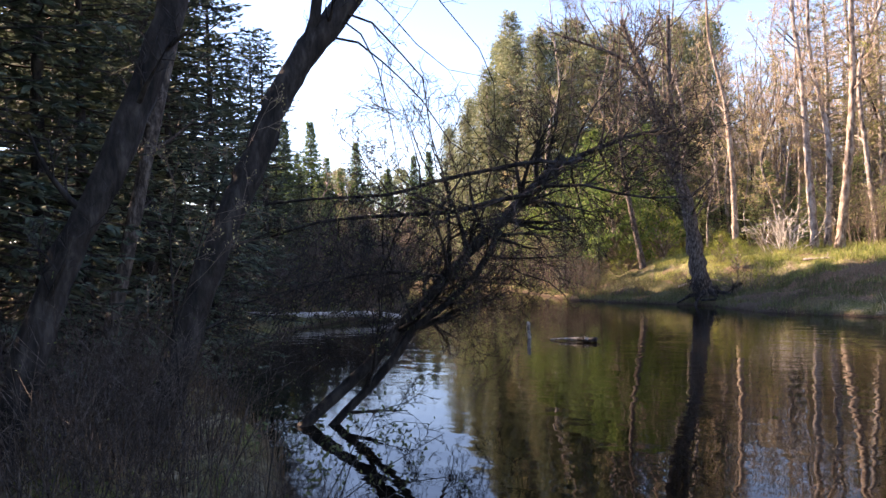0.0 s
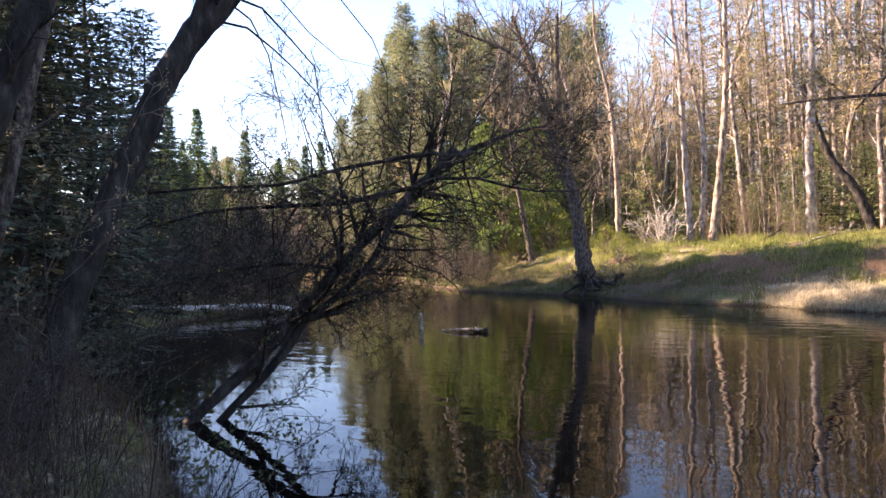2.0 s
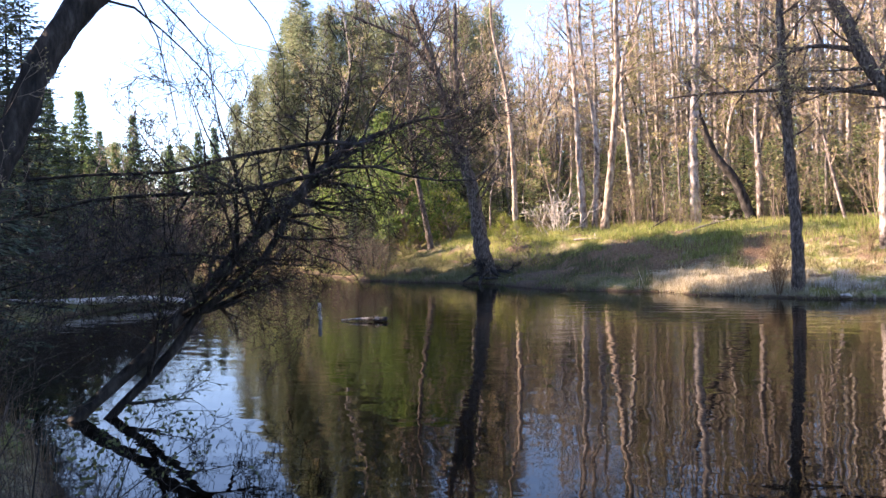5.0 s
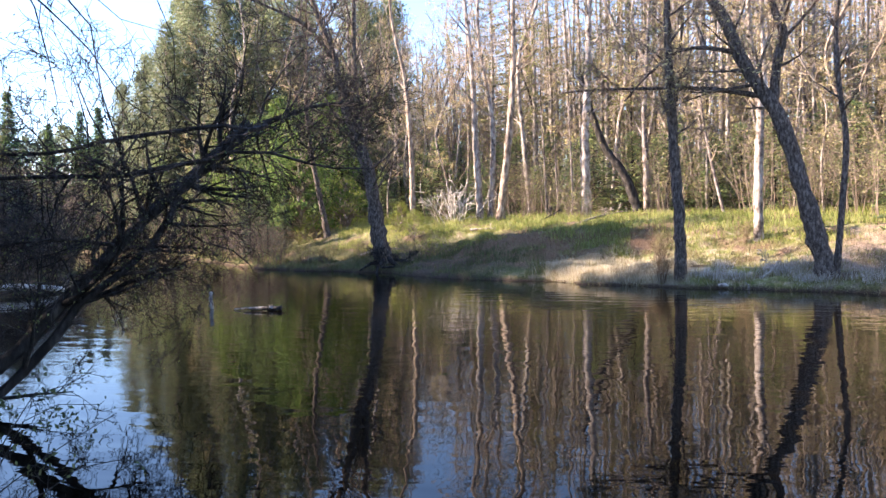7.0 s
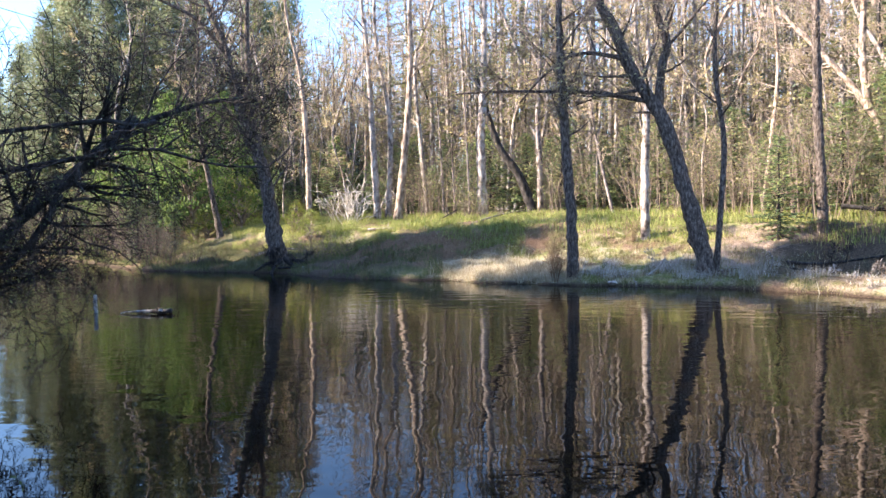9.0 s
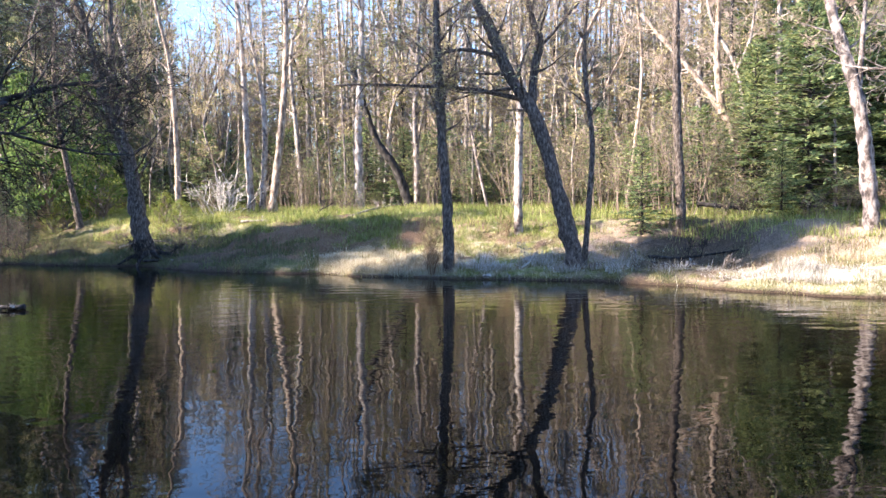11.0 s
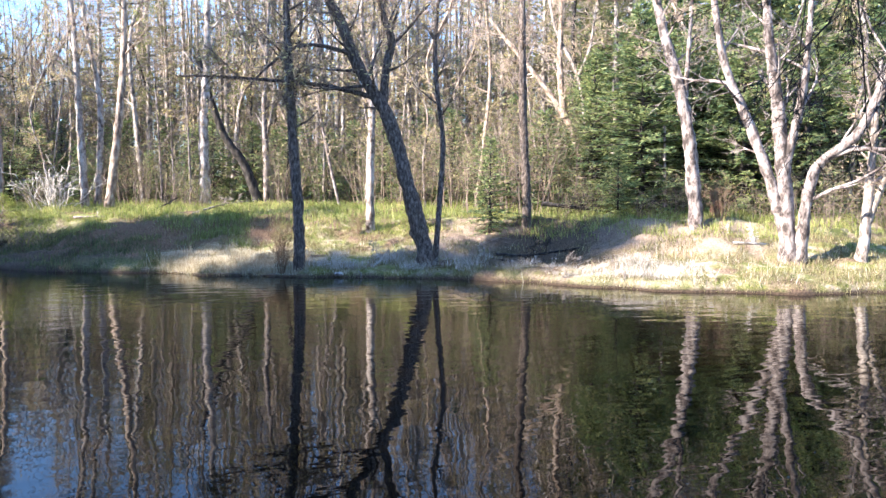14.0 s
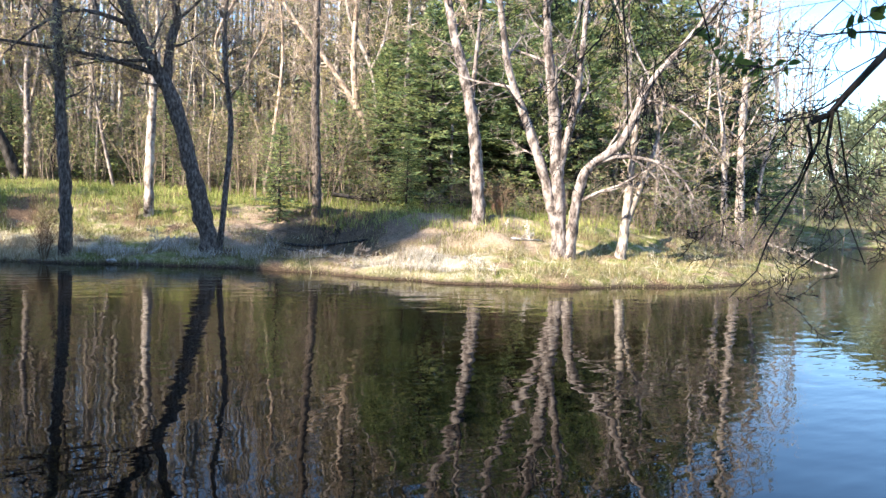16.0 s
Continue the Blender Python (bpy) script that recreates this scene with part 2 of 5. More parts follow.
def water_material():
    """Dark brown river water with low long ripples."""
    m = bpy.data.materials.new("river_water")
    m.use_nodes = True
    nd, ln = m.node_tree.nodes, m.node_tree.links
    bsdf = nd["Principled BSDF"]
    bsdf.inputs["Base Color"].default_value = (0.004, 0.003, 0.0017, 1)
    bsdf.inputs["Roughness"].default_value = 0.004
    bsdf.inputs["IOR"].default_value = 1.33
    bsdf.inputs["Specular IOR Level"].default_value = 0.3
    geo = nd.new("ShaderNodeNewGeometry")
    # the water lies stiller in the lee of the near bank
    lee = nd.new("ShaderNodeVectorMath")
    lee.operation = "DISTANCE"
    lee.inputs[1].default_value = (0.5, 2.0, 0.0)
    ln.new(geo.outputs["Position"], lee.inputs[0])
    last = None
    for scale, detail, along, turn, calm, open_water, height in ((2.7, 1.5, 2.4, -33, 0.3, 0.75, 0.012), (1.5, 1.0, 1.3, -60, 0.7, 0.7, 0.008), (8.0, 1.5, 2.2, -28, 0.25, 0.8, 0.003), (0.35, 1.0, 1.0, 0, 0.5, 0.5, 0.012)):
        mp = nd.new("ShaderNodeMapping")
        mp.vector_type = "TEXTURE"
        mp.inputs["Scale"].default_value = (along, 1, 1)
        mp.inputs["Rotation"].default_value = (0, 0, radians(turn))
        ln.new(geo.outputs["Position"], mp.inputs[0])
        n = nd.new("ShaderNodeTexNoise")
        n.inputs["Scale"].default_value, n.inputs["Detail"].default_value = scale, detail
        ln.new(mp.outputs[0], n.inputs[0])
        bp = nd.new("ShaderNodeBump")
        bp.inputs["Distance"].default_value = height
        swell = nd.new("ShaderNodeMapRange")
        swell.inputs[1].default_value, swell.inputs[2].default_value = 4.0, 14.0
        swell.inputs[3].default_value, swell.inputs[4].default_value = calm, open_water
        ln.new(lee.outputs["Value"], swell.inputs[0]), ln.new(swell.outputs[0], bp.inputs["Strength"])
        ln.new(n.outputs[0], bp.inputs["Height"])
        if last:
            ln.new(last, bp.inputs["Normal"])
        last = bp.outputs[0]
    ln.new(last, bsdf.inputs["Normal"])
    return m


TURF, WATER = ground_material(), water_material()


# ---- the lie of the land ----
FAR_SHORE = [(-90, 66), (-40, 61), (-12, 55), (0, 49.5), (3.2, 44), (4.2, 38), (4.9, 31.5), (6.6, 28.6), (8.5, 26.2),
             (8.9, 23.4), (9.7, 21.5), (10.7, 20.1), (11.25, 19.3), (11.6, 17.9), (12.4, 16.6), (13.3, 15.1), (14.8, 13.2), (15.5, 11.2), (15.7, 9.2), (16.1, 7.4), (17.4, 4.9),
             (20.3, 2.2), (24, 0.6), (27.5, -0.4), (32, 0.4), (40, 1.5), (48, 0), (56, -6), (63, -20), (90, -50)]
NEAR_SHORE = [(-90, 58), (-40, 54.5), (-14, 50), (-6, 45.5), (-2.2, 39), (-1.2, 33), (-2.2, 27.5), (-4.2, 22), (-5.0, 16),
              (-3.7, 12), (-2.0, 8.6), (-0.9, 5.2), (0.5, 2.9), (1.6, 0.9), (3.4, -1.6), (8, -5.5), (20, -12), (35, -17), (46, -27), (62, -60)]


def shore_distance(px, py, line):
    """Distance to a shoreline, positive on its left side as the line runs."""
    best = np.full(px.shape, 1e9)
    sign = np.ones(px.shape)
    for (ax, ay), (bx, by) in zip(line, line[1:]):
        dx, dy = bx - ax, by - ay
        u = np.clip(((px - ax) * dx + (py - ay) * dy) / (dx * dx + dy * dy), 0, 1)
        d = np.hypot(px - ax - u * dx, py - ay - u * dy)
        side = dx * (py - ay) - dy * (px - ax)
        near = d < best - 1e-9
        best = np.where(near, d, best)
        sign = np.where(near, np.where(side > 0, 1.0, -1.0), sign)
    return best * sign


def ground_height(px, py):
    px, py = np.asarray(px, float), np.asarray(py, float)
    far = shore_distance(px, py, FAR_SHORE)
    near = -shore_distance(px, py, NEAR_SHORE)
    far = far + (0.16 * np.sin(px * 1.3 + py * 2.1) * np.sin(py * 1.1 - 0.6 * px) + 0.07 * np.sin(px * 4.3) * np.sin(py * 5.2 + px)) * np.clip(1.5 - np.abs(far) * 0.3, 0, 1)
    shelf = np.interp(far, [0, 0.12, 0.5, 2.6, 3.6, 6.4, 9, 16, 40, 120, 600], [0, 0.12, 0.24, 0.40, 0.62, 1.35, 1.55, 1.85, 2.4, 7, 22])
    steep = np.interp(far, [0, 0.15, 1.0, 2.8, 4.8, 6.8, 9, 16, 40, 120, 600], [0, 0.14, 0.30, 0.62, 1.28, 1.52, 1.65, 1.9, 2.4, 7, 22])
    w = np.clip((py - 18.5) / 2.5, 0, 1)
    low = np.clip((3.5 - py) / 5, 0, 1) * np.clip((px - 14) / 5, 0, 1)
    right = (shelf * (1 - w) + steep * w) * (1 - 0.35 * low)
    left = np.interp(near, [0, 0.2, 1.2, 6, 14, 40, 120, 600], [0, 0.16, 0.34, 0.7, 1.6, 4.5, 9, 22])
    bed = np.maximum(far, near)
    z = np.where(far > 0, right, np.where(near > 0, left, np.maximum(bed * 0.45, -1.4) - 0.02))
    rough = 0.07 * np.sin(px * 1.7 + 1.3 * np.sin(py * 1.1)) * np.sin(py * 1.9 + 0.7 * px) + 0.035 * np.sin(px * 5.1 + py * 2.3) * np.sin(py * 4.7 - px * 1.9)
    gully = np.exp(-((px - 10.4) ** 2 + (py - 27.2) ** 2) / 1.2) * 0.4 + np.exp(-((px - 19.2) ** 2 + (py - 12.2) ** 2) / 3.0) * 0.35
    z = z - np.where(far > 0.5, gully, 0)
    return z + rough * np.clip(np.abs(bed) * 1.2, 0.0, 1.6)

# ---- building blocks ----
class Buf:
    """Collects vertices and faces of one mesh."""

    def __init__(self):
        self.v, self.f = [], []

    def tube(self, pts, radii, sides=5, cap=True, lump=0.0):
        n0, k = len(self.v), len(pts)
        ref = Vector((0.31, 0.77, 0.55))
        for i, p in enumerate(pts):
            d = pts[min(i + 1, k - 1)] - pts[max(i - 1, 0)]
            a = d.cross(ref)
            if a.length < 1e-6:
                a = d.cross(Vector((1, 0, 0)))
            a.normalize()
            b = d.cross(a).normalized()
            r = radii[i]
            for s in range(sides):
                c, q = COS[sides][s]
                if lump:
                    r = radii[i] * (1 + lump * noise.noise(Vector((p[0] * 3 + 2.2 * c, p[1] * 3 + 2.2 * q, p[2] * 2.6))) + 0.5 * lump * noise.noise(Vector((p[0] * 9 + 4 * c, p[1] * 9 + 4 * q, p[2] * 8))))
                self.v.append((p[0] + r * (c * a[0] + q * b[0]), p[1] + r * (c * a[1] + q * b[1]), p[2] + r * (c * a[2] + q * b[2])))
        for i in range(k - 1):
            o = n0 + i * sides
            for s in range(sides):
                t = (s + 1) % sides
                self.f.append((o + s, o + t, o + sides + t, o + sides + s))
        if cap and sides > 3:
            self.f.append(tuple(n0 + (k - 1) * sides + s for s in range(sides)))

    def spike(self, pts, radii):
        """A twig that runs out to a point."""
        n0 = len(self.v)
        self.tube(pts[:-1] if len(pts) > 2 else [pts[0], pts[0].lerp(pts[1], 0.01)], radii[:-1] if len(pts) > 2 else [radii[0]] * 2, 3, False)
        if len(pts) == 2:
            del self.v[n0 + 3:], self.f[-3:]
        o = len(self.v) - 3
        self.v.append(pts[-1][:])
        for s in range(3):
            self.f.append((o + s, o + (s + 1) % 3, o + 3))

    def leaf(self, p, along, side, length, width):
        """A pointed leaf or needle spray, folded along its middle."""
        n = len(self.v)
        m = p + along * (0.45 * length)
        e = p + along * length
        a, b = m + side * (width / 2), m - side * (width / 2)
        self.v += [p[:], a[:], e[:], b[:]]
        self.f.append((n, n + 1, n + 2, n + 3))

    def blade(self, x, y, z, h, w, lean, turn):
        n = len(self.v)
        cx, cy = math.cos(turn) * w / 2, math.sin(turn) * w / 2
        lx, ly = -math.sin(turn + lean[1]) * lean[0] * h, math.cos(turn + lean[1]) * lean[0] * h
        self.v += [(x - cx, y - cy, z), (x + cx, y + cy, z), (x + lx, y + ly, z + h)]
        self.f.append((n, n + 1, n + 2))

    def mesh(self, name, mat, smooth=True):
        me = bpy.data.meshes.new(name)
        me.from_pydata(self.v, [], self.f)
        me.materials.append(mat)
        if smooth:
            me.polygons.foreach_set("use_smooth", np.ones(len(me.polygons), bool))
        me.update()
        return me


COS = {s: [(math.cos(2 * math.pi * i / s), math.sin(2 * math.pi * i / s)) for i in range(s)] for s in (3, 4, 5, 6, 8, 10, 12)}


MASS = ("twigwork", "bough_frame", "foliage", "crown", "bud_cover", "growth")


def part(name, buf, mat, parent, label=""):
    ob = new(name, buf.mesh(name, mat))
    if name in MASS:
        ob["kind"] = "stuff"
    ob.parent = parent
    if label:
        ob["label"] = label
    return ob


def thing(name, at, label, category, group=""):
    ob = new(name)
    ob.empty_display_size = 0.2
    ob.matrix_world = Matrix.Translation(at)
    return tagged(ob, label, category, group)


def spline(pts, step):
    """Points along a smooth curve through pts, about step apart."""
    pts = [Vector(p) for p in pts]
    ext = [pts[0] * 2 - pts[1], *pts, pts[-1] * 2 - pts[-2]]
    out = []
    for i in range(1, len(ext) - 2):
        p0, p1, p2, p3 = ext[i - 1:i + 3]
        n = max(1, int((p2 - p1).length / step + 0.5))
        for j in range(n):
            t = j / n
            out.append(0.5 * (2 * p1 + (p2 - p0) * t + (2 * p0 - 5 * p1 + 4 * p2 - p3) * t * t + (3 * p1 - p0 - 3 * p2 + p3) * t ** 3))
    out.append(pts[-1])
    return out


def rand_dir(rng):
    z, a = rng.uniform(-1, 1), rng.uniform(0, 2 * math.pi)
    r = math.sqrt(1 - z * z)
    return Vector((r * math.cos(a), r * math.sin(a), z))


def wander(rng, p, d, length, segs, wobble, lift):
    """A crooked shoot from p towards d."""
    out, p, d = [p.copy()], p.copy(), d.copy()
    for _ in range(segs):
        d = (d + rand_dir(rng) * wobble + Vector((0, 0, lift))).normalized()
        p = p + d * (length / segs)
        out.append(p.copy())
    return out


def off_axis(rng, axis, angle):
    side = axis.cross(rand_dir(rng))
    if side.length < 1e-4:
        side = axis.cross(Vector((1, 0.2, 0)))
    side.normalize()
    return (axis * math.cos(angle) + side * math.sin(angle)).normalized()


def shoots(rng, buf, buds, p, d, length, radius, level, spec, limbs=None):
    """Branch, twigs and buds from one point, level by level."""
    lean = spec["tip"] == 1
    segs = (4 - lean if level > 1 else (3 - lean if level == 1 else spec["tip"]))
    pts = wander(rng, p, d, length, segs, spec["wobble"], spec["lift"])
    rad = [max(spec["fine"], radius * (1 - 0.8 * i / segs)) for i in range(segs + 1)]
    if level == 0:
        buf.spike(pts, rad)
    else:
        own = buf
        if level == 3 and limbs is not None:
            own = Buf()
            limbs.append(own)
        own.tube(pts, rad, 5 if own is not buf else (4 if radius > 0.02 else 3), False)
    if level <= 0:
        if buds is not None:
            for q in pts[1:]:
                if rng.random() < spec["buds"]:
                    a = rand_dir(rng)
                    s = spec["bud"] * rng.uniform(0.6, 1.4)
                    buds.leaf(q, a, a.orthogonal().normalized(), s, s * 0.6)
        return
    n = spec["n"][level]
    for i in range(n):
        u = 0.25 + 0.75 * (i + rng.random()) / n
        k = min(int(u * segs), segs - 1)
        w = u * segs - k
        q = pts[k].lerp(pts[k + 1], w)
        axis = (pts[k + 1] - pts[k]).normalized()
        shoots(rng, buf, buds, q, off_axis(rng, axis, radians(rng.uniform(28, 65))), length * rng.uniform(0.35, 0.62), max(spec["fine"], radius * (1 - 0.7 * u) * 0.55), level - 1, spec)


SPEC = {"wobble": 0.16, "lift": 0.05, "fine": 0.006, "tip": 2, "n": {1: 4, 2: 5, 3: 5}, "buds": 0.0, "bud": 0.06}


def stem(buf, pts, r0, r1, rng, sides=8, step=0.35, flare=0.0):
    """A tapered trunk or limb through pts, slightly lumpy; returns its axis and radii."""
    ax = spline(pts, step)
    n = len(ax) - 1
    rad = []
    for i in range(n + 1):
        u = i / n
        r = (r0 + (r1 - r0) * u ** 0.9) * (1 + 0.07 * rng.uniform(-1, 1))
        if flare:
            r += r0 * flare * math.exp(-(ax[i] - ax[0]).length / 0.35)
        rad.append(r)
    buf.tube(ax, rad, sides, lump=0.3 if sides >= 10 else 0.0)
    return ax, rad


def tree(name, label, stems, bark, seed, limbs=10, reach=2.2, spec=None, twig=TWIG, bud=None, start=0.35, group="", category="tree", limb_lift=0.1, down=False, split=True, slim=0.0):
    """A leafless or budding tree. stems: (points, base radius, tip radius); the first is the trunk, from the ground up."""
    rng = random.Random(seed)
    sp = dict(SPEC, **(spec or {}))
    base = Vector(stems[0][0][0])
    ob = thing(name, base, label, category, group)
    twigs, buds = Buf(), Buf() if bud else None
    boughs = [] if split else None
    for k, (pts, r0, r1) in enumerate(stems):
        b = Buf()
        grown = len(boughs) if split else 0
        loc = [Vector(p) - base for p in pts]
        if k == 0 and not down:
            loc.insert(0, loc[0] + (loc[0] - loc[1]).normalized() * 0.2 + Vector((0, 0, -0.45)))
        ax, rad = stem(b, loc, r0, r1, rng, 12 if r0 > 0.1 else 6, 0.14 if r0 > 0.1 else 0.35, 0.35 if k == 0 and not down else 0.0)
        n = len(ax) - 1
        want = int(limbs * (1.35 if split else 1)) if k == 0 else max(3, int(limbs * 0.6))
        if r0 < slim:
            want = 2
        s0 = start if k == 0 else 0.15
        for i in range(want):
            u = s0 + (1 - s0) * (i + rng.random()) / want
            j = min(int(u * n), n - 1)
            axis = (ax[j + 1] - ax[j]).normalized()
            d = off_axis(rng, axis, radians(rng.uniform(40, 80)))
            d = (d + Vector((0, 0, limb_lift))).normalized()
            size = reach * rng.uniform(0.5, 1.1) * (1.05 - 0.55 * u)
            shoots(rng, twigs, buds, ax[j], d, size, min(rad[j] * 0.5, 0.02 + 0.016 * size), 3 if size > reach * 0.45 else 2, sp, boughs)
        body = part("trunk" if k == 0 else "limb", b, bark, ob)
        for bough in (boughs[grown:] if split else ()):
            part("branch", bough, bark, body)
    part("twigwork", twigs, twig, ob)
    if buds and buds.v:
        part("bud_cover", buds, bud, ob)
    return ob


def conifer(name, label, height, radius, seed, needles=NEEDLE, bark=BARK_DARK, droop=0.25, bare=0.06, gap=0.26, density=1.0, spray=0.2, at=(0, 0, 0), category="conifer tree", group="", layered=0.0, fill=2.2, broad=1.0, taper=0.8, flat=0.0):
    """A spruce, fir or pine: whorls of boughs, each with flat sprays of needles."""
    rng = random.Random(seed)
    ob = thing(name, at, label, category, group)
    t, w, nd = Buf(), Buf(), Buf()
    r0 = 0.012 * height + 0.03
    axis = [Vector((0.02 * math.sin(i * 1.3), 0.02 * math.cos(i * 1.7), -0.1 + (height + 0.1) * i / 10)) for i in range(11)]
    t.tube(axis, [r0 * (1 - 0.95 * i / 10) for i in range(11)], 8)
    up = Vector((0, 0, 1))
    z = bare * height
    k = 0
    while z < height * 0.985:
        u = (z / height - bare) / (1 - bare)
        full = radius * (1 - u) ** taper * (0.75 + 0.25 * min(1, u * 5)) + 0.1
        count = max(4, int((5 + 3 * (1 - u)) * density))
        k += 1
        a = 2.4 * k + rng.uniform(-0.5, 0.5)
        L = full * rng.uniform(0.55, 1.15)
        d = Vector((math.cos(a), math.sin(a), 0.45 * u + 0.1 - droop * 0.3 + rng.uniform(-0.15, 0.15)))
        pts = [Vector((0, 0, z))]
        for i in range(4):
            d = (d + Vector((0, 0, -droop * 0.28 + (0.16 * i * droop)))).normalized()
            pts.append(pts[-1] + d * (L / 4))
        w.spike(pts[::2], [0.018 * (1 - 0.4 * i) * (0.3 + L / 2) + 0.003 for i in range(3)])
        n = max(5, int(L / spray * fill * density))
        for i in range(n):
            f = (i + rng.random()) / n
            f = 0.1 + 0.9 * f ** 0.75
            j = min(int(f * 4), 3)
            q = pts[j].lerp(pts[j + 1], f * 4 - j)
            out = (pts[j + 1] - pts[j]).normalized()
            side = out.cross(up).normalized()
            sgn = 1 if i % 2 else -1
            v = (out * rng.uniform(0.2, 0.9) + side * sgn * rng.uniform(0.2, 1.0) + up * (1 - flat) * rng.uniform(-0.75 * min(1, droop * 1.6), 0.3)).normalized()
            ln_ = spray * rng.uniform(0.6, 1.6) * (1.2 - 0.5 * f)
            nrm = (v.cross(up) + up * rng.uniform(-0.9, 0.9) * (1 - 0.65 * flat)).normalized()
            nd.leaf(q, v, nrm, ln_, ln_ * 0.26 * broad)
            v2 = (v + out * 0.6 + rand_dir(rng) * 0.45 * (1 - 0.6 * flat)).normalized()
            nd.leaf(q + v * ln_ * 0.3, v2, (nrm + rand_dir(rng) * 0.5).normalized(), ln_ * 0.85, ln_ * 0.2 * broad)
            v3 = (v - out * 0.2 + rand_dir(rng) * 0.45 * (1 - 0.6 * flat)).normalized()
            nd.leaf(q + v * ln_ * 0.2, v3, (nrm + rand_dir(rng) * 0.5).normalized(), ln_ * 0.8, ln_ * 0.2 * broad)
        z += gap / count * rng.uniform(0.5, 1.5) * (1 - 0.45 * u) * (1 + layered * (2.5 if k % 9 == 0 else 0.4))
    part("trunk", t, bark, ob)
    part("bough_frame", w, bark, ob)
    part("foliage", nd, needles, ob)
    return ob


def leafy(name, label, height, width, seed, leaf=LEAF, bark=BARK_GREY, clumps=90, per=55, size=0.16, at=(0, 0, 0), low=0.12, group="", category="tree", cone=False, loose=0.6):
    """A tree in leaf: trunk, limbs reaching out to many loose clumps of leaves."""
    rng = random.Random(seed)
    ob = thing(name, at, label, category, group)
    t, w, lv = Buf(), Buf(), Buf()
    ax = [Vector((0.15 * math.sin(i * 0.9 + seed), 0.15 * math.cos(i * 1.1 + seed) - 0.15, -0.1 + height * 0.95 * i / 8)) for i in range(9)]
    t.tube(ax, [(0.02 * height) * (1 - 0.9 * i / 8) + 0.01 for i in range(9)], 8)
    for _ in range(clumps):
        u = low + (1 - low) * rng.random()
        prof = math.sin(math.pi * min(1, 0.12 + 0.88 * u) ** 0.75) ** 0.6
        if cone:
            u = low + (1 - low) * rng.random() ** 1.25
            prof = (1 - u) ** 0.75 * min(1, 0.45 + 2.2 * u) + 0.04
        a = rng.uniform(0, 2 * math.pi)
        r = width * prof * math.sqrt(rng.uniform(0.15, 1)) * rng.uniform(0.75, 1.15)
        c = Vector((r * math.cos(a), r * math.sin(a), height * u))
        z0 = max(0.3, c.z - r * 0.6)
        k = min(int(z0 / (height * 0.95) * 8), 7)
        p = ax[k].copy()
        mid = p.lerp(c, 0.55) + rand_dir(rng) * 0.2
        w.tube([p, mid, c], [0.035, 0.02, 0.006], 3, False)
        cr = rng.uniform(0.35, 0.75) * (0.12 * width + 0.35)
        for _ in range(per):
            q = c + Vector((rng.gauss(0, 1), rng.gauss(0, 1), rng.gauss(0, 0.7))) * (cr * loose)
            d = rand_dir(rng)
            s = size * rng.uniform(0.6, 1.4)
            lv.leaf(q, d, d.orthogonal().normalized(), s, s * 0.6)
    part("trunk", t, bark, ob)
    part("twigwork", w, TWIG, ob)
    part("crown", lv, leaf, ob)
    return ob


def shrub(name, label, height, width, seed, stems=26, twig=TWIG, bud=None, at=(0, 0, 0), buds=0.3, bud_size=0.05, group="", category="shrub", fine=0.005, n=None, wobble=0.14, tip=2):
    """Many stems from one root, forking into fine twigs."""
    rng = random.Random(seed)
    ob = thing(name, at, label, category, group)
    w, bd = Buf(), Buf() if bud else None
    sp = dict(SPEC, fine=fine, buds=buds, bud=bud_size, n=n or {1: 4, 2: 4, 3: 4}, lift=0.06, wobble=wobble, tip=tip)
    for _ in range(stems):
        a, r = rng.uniform(0, 2 * math.pi), rng.random()
        p = Vector((0.3 * width * r * math.cos(a), 0.3 * width * r * math.sin(a), -0.05))
        tilt = rng.uniform(0.05, 0.8) * width / height
        d = Vector((math.cos(a) * tilt, math.sin(a) * tilt, 1)).normalized()
        shoots(rng, w, bd, p, d, height * rng.uniform(0.55, 1.05), 0.008 + 0.005 * height, 2, sp)
    part("growth", w, twig, ob)
    if bd and bd.v:
        part("bud_cover", bd, bud, ob)
    return ob


def at_ground(x, y, turn=0.0, size=1.0, sink=0.05):
    return Matrix.Translation((x, y, max(0.0, float(ground_height(x, y))) - sink)) @ Matrix.Rotation(radians(turn), 4, "Z") @ Matrix.Diagonal((size, size, size, 1))


def put(ob, x, y, turn=0.0, size=1.0, sink=0.05, tilt=0.0):
    """A copy of a built thing on the ground, tilted by some degrees."""
    c = copy_thing(ob, at_ground(x, y, turn, 1.0, sink) @ Matrix.Rotation(radians(tilt), 4, "X"))
    c.scale = (size, size, size)
    return c


# ---- ground and water ----
def graded(lo, hi, step, far):
    """Even steps between lo and hi, growing ones out to +-far."""
    mid = list(np.arange(lo, hi + step / 2, step))
    s, out = step, hi
    right = []
    while out < far:
        s *= 1.22
        out += s
        right.append(out)
    s, out = step, lo
    left = []
    while out > -far:
        s *= 1.22
        out -= s
        left.append(out)
    return np.array(left[::-1] + mid + right)


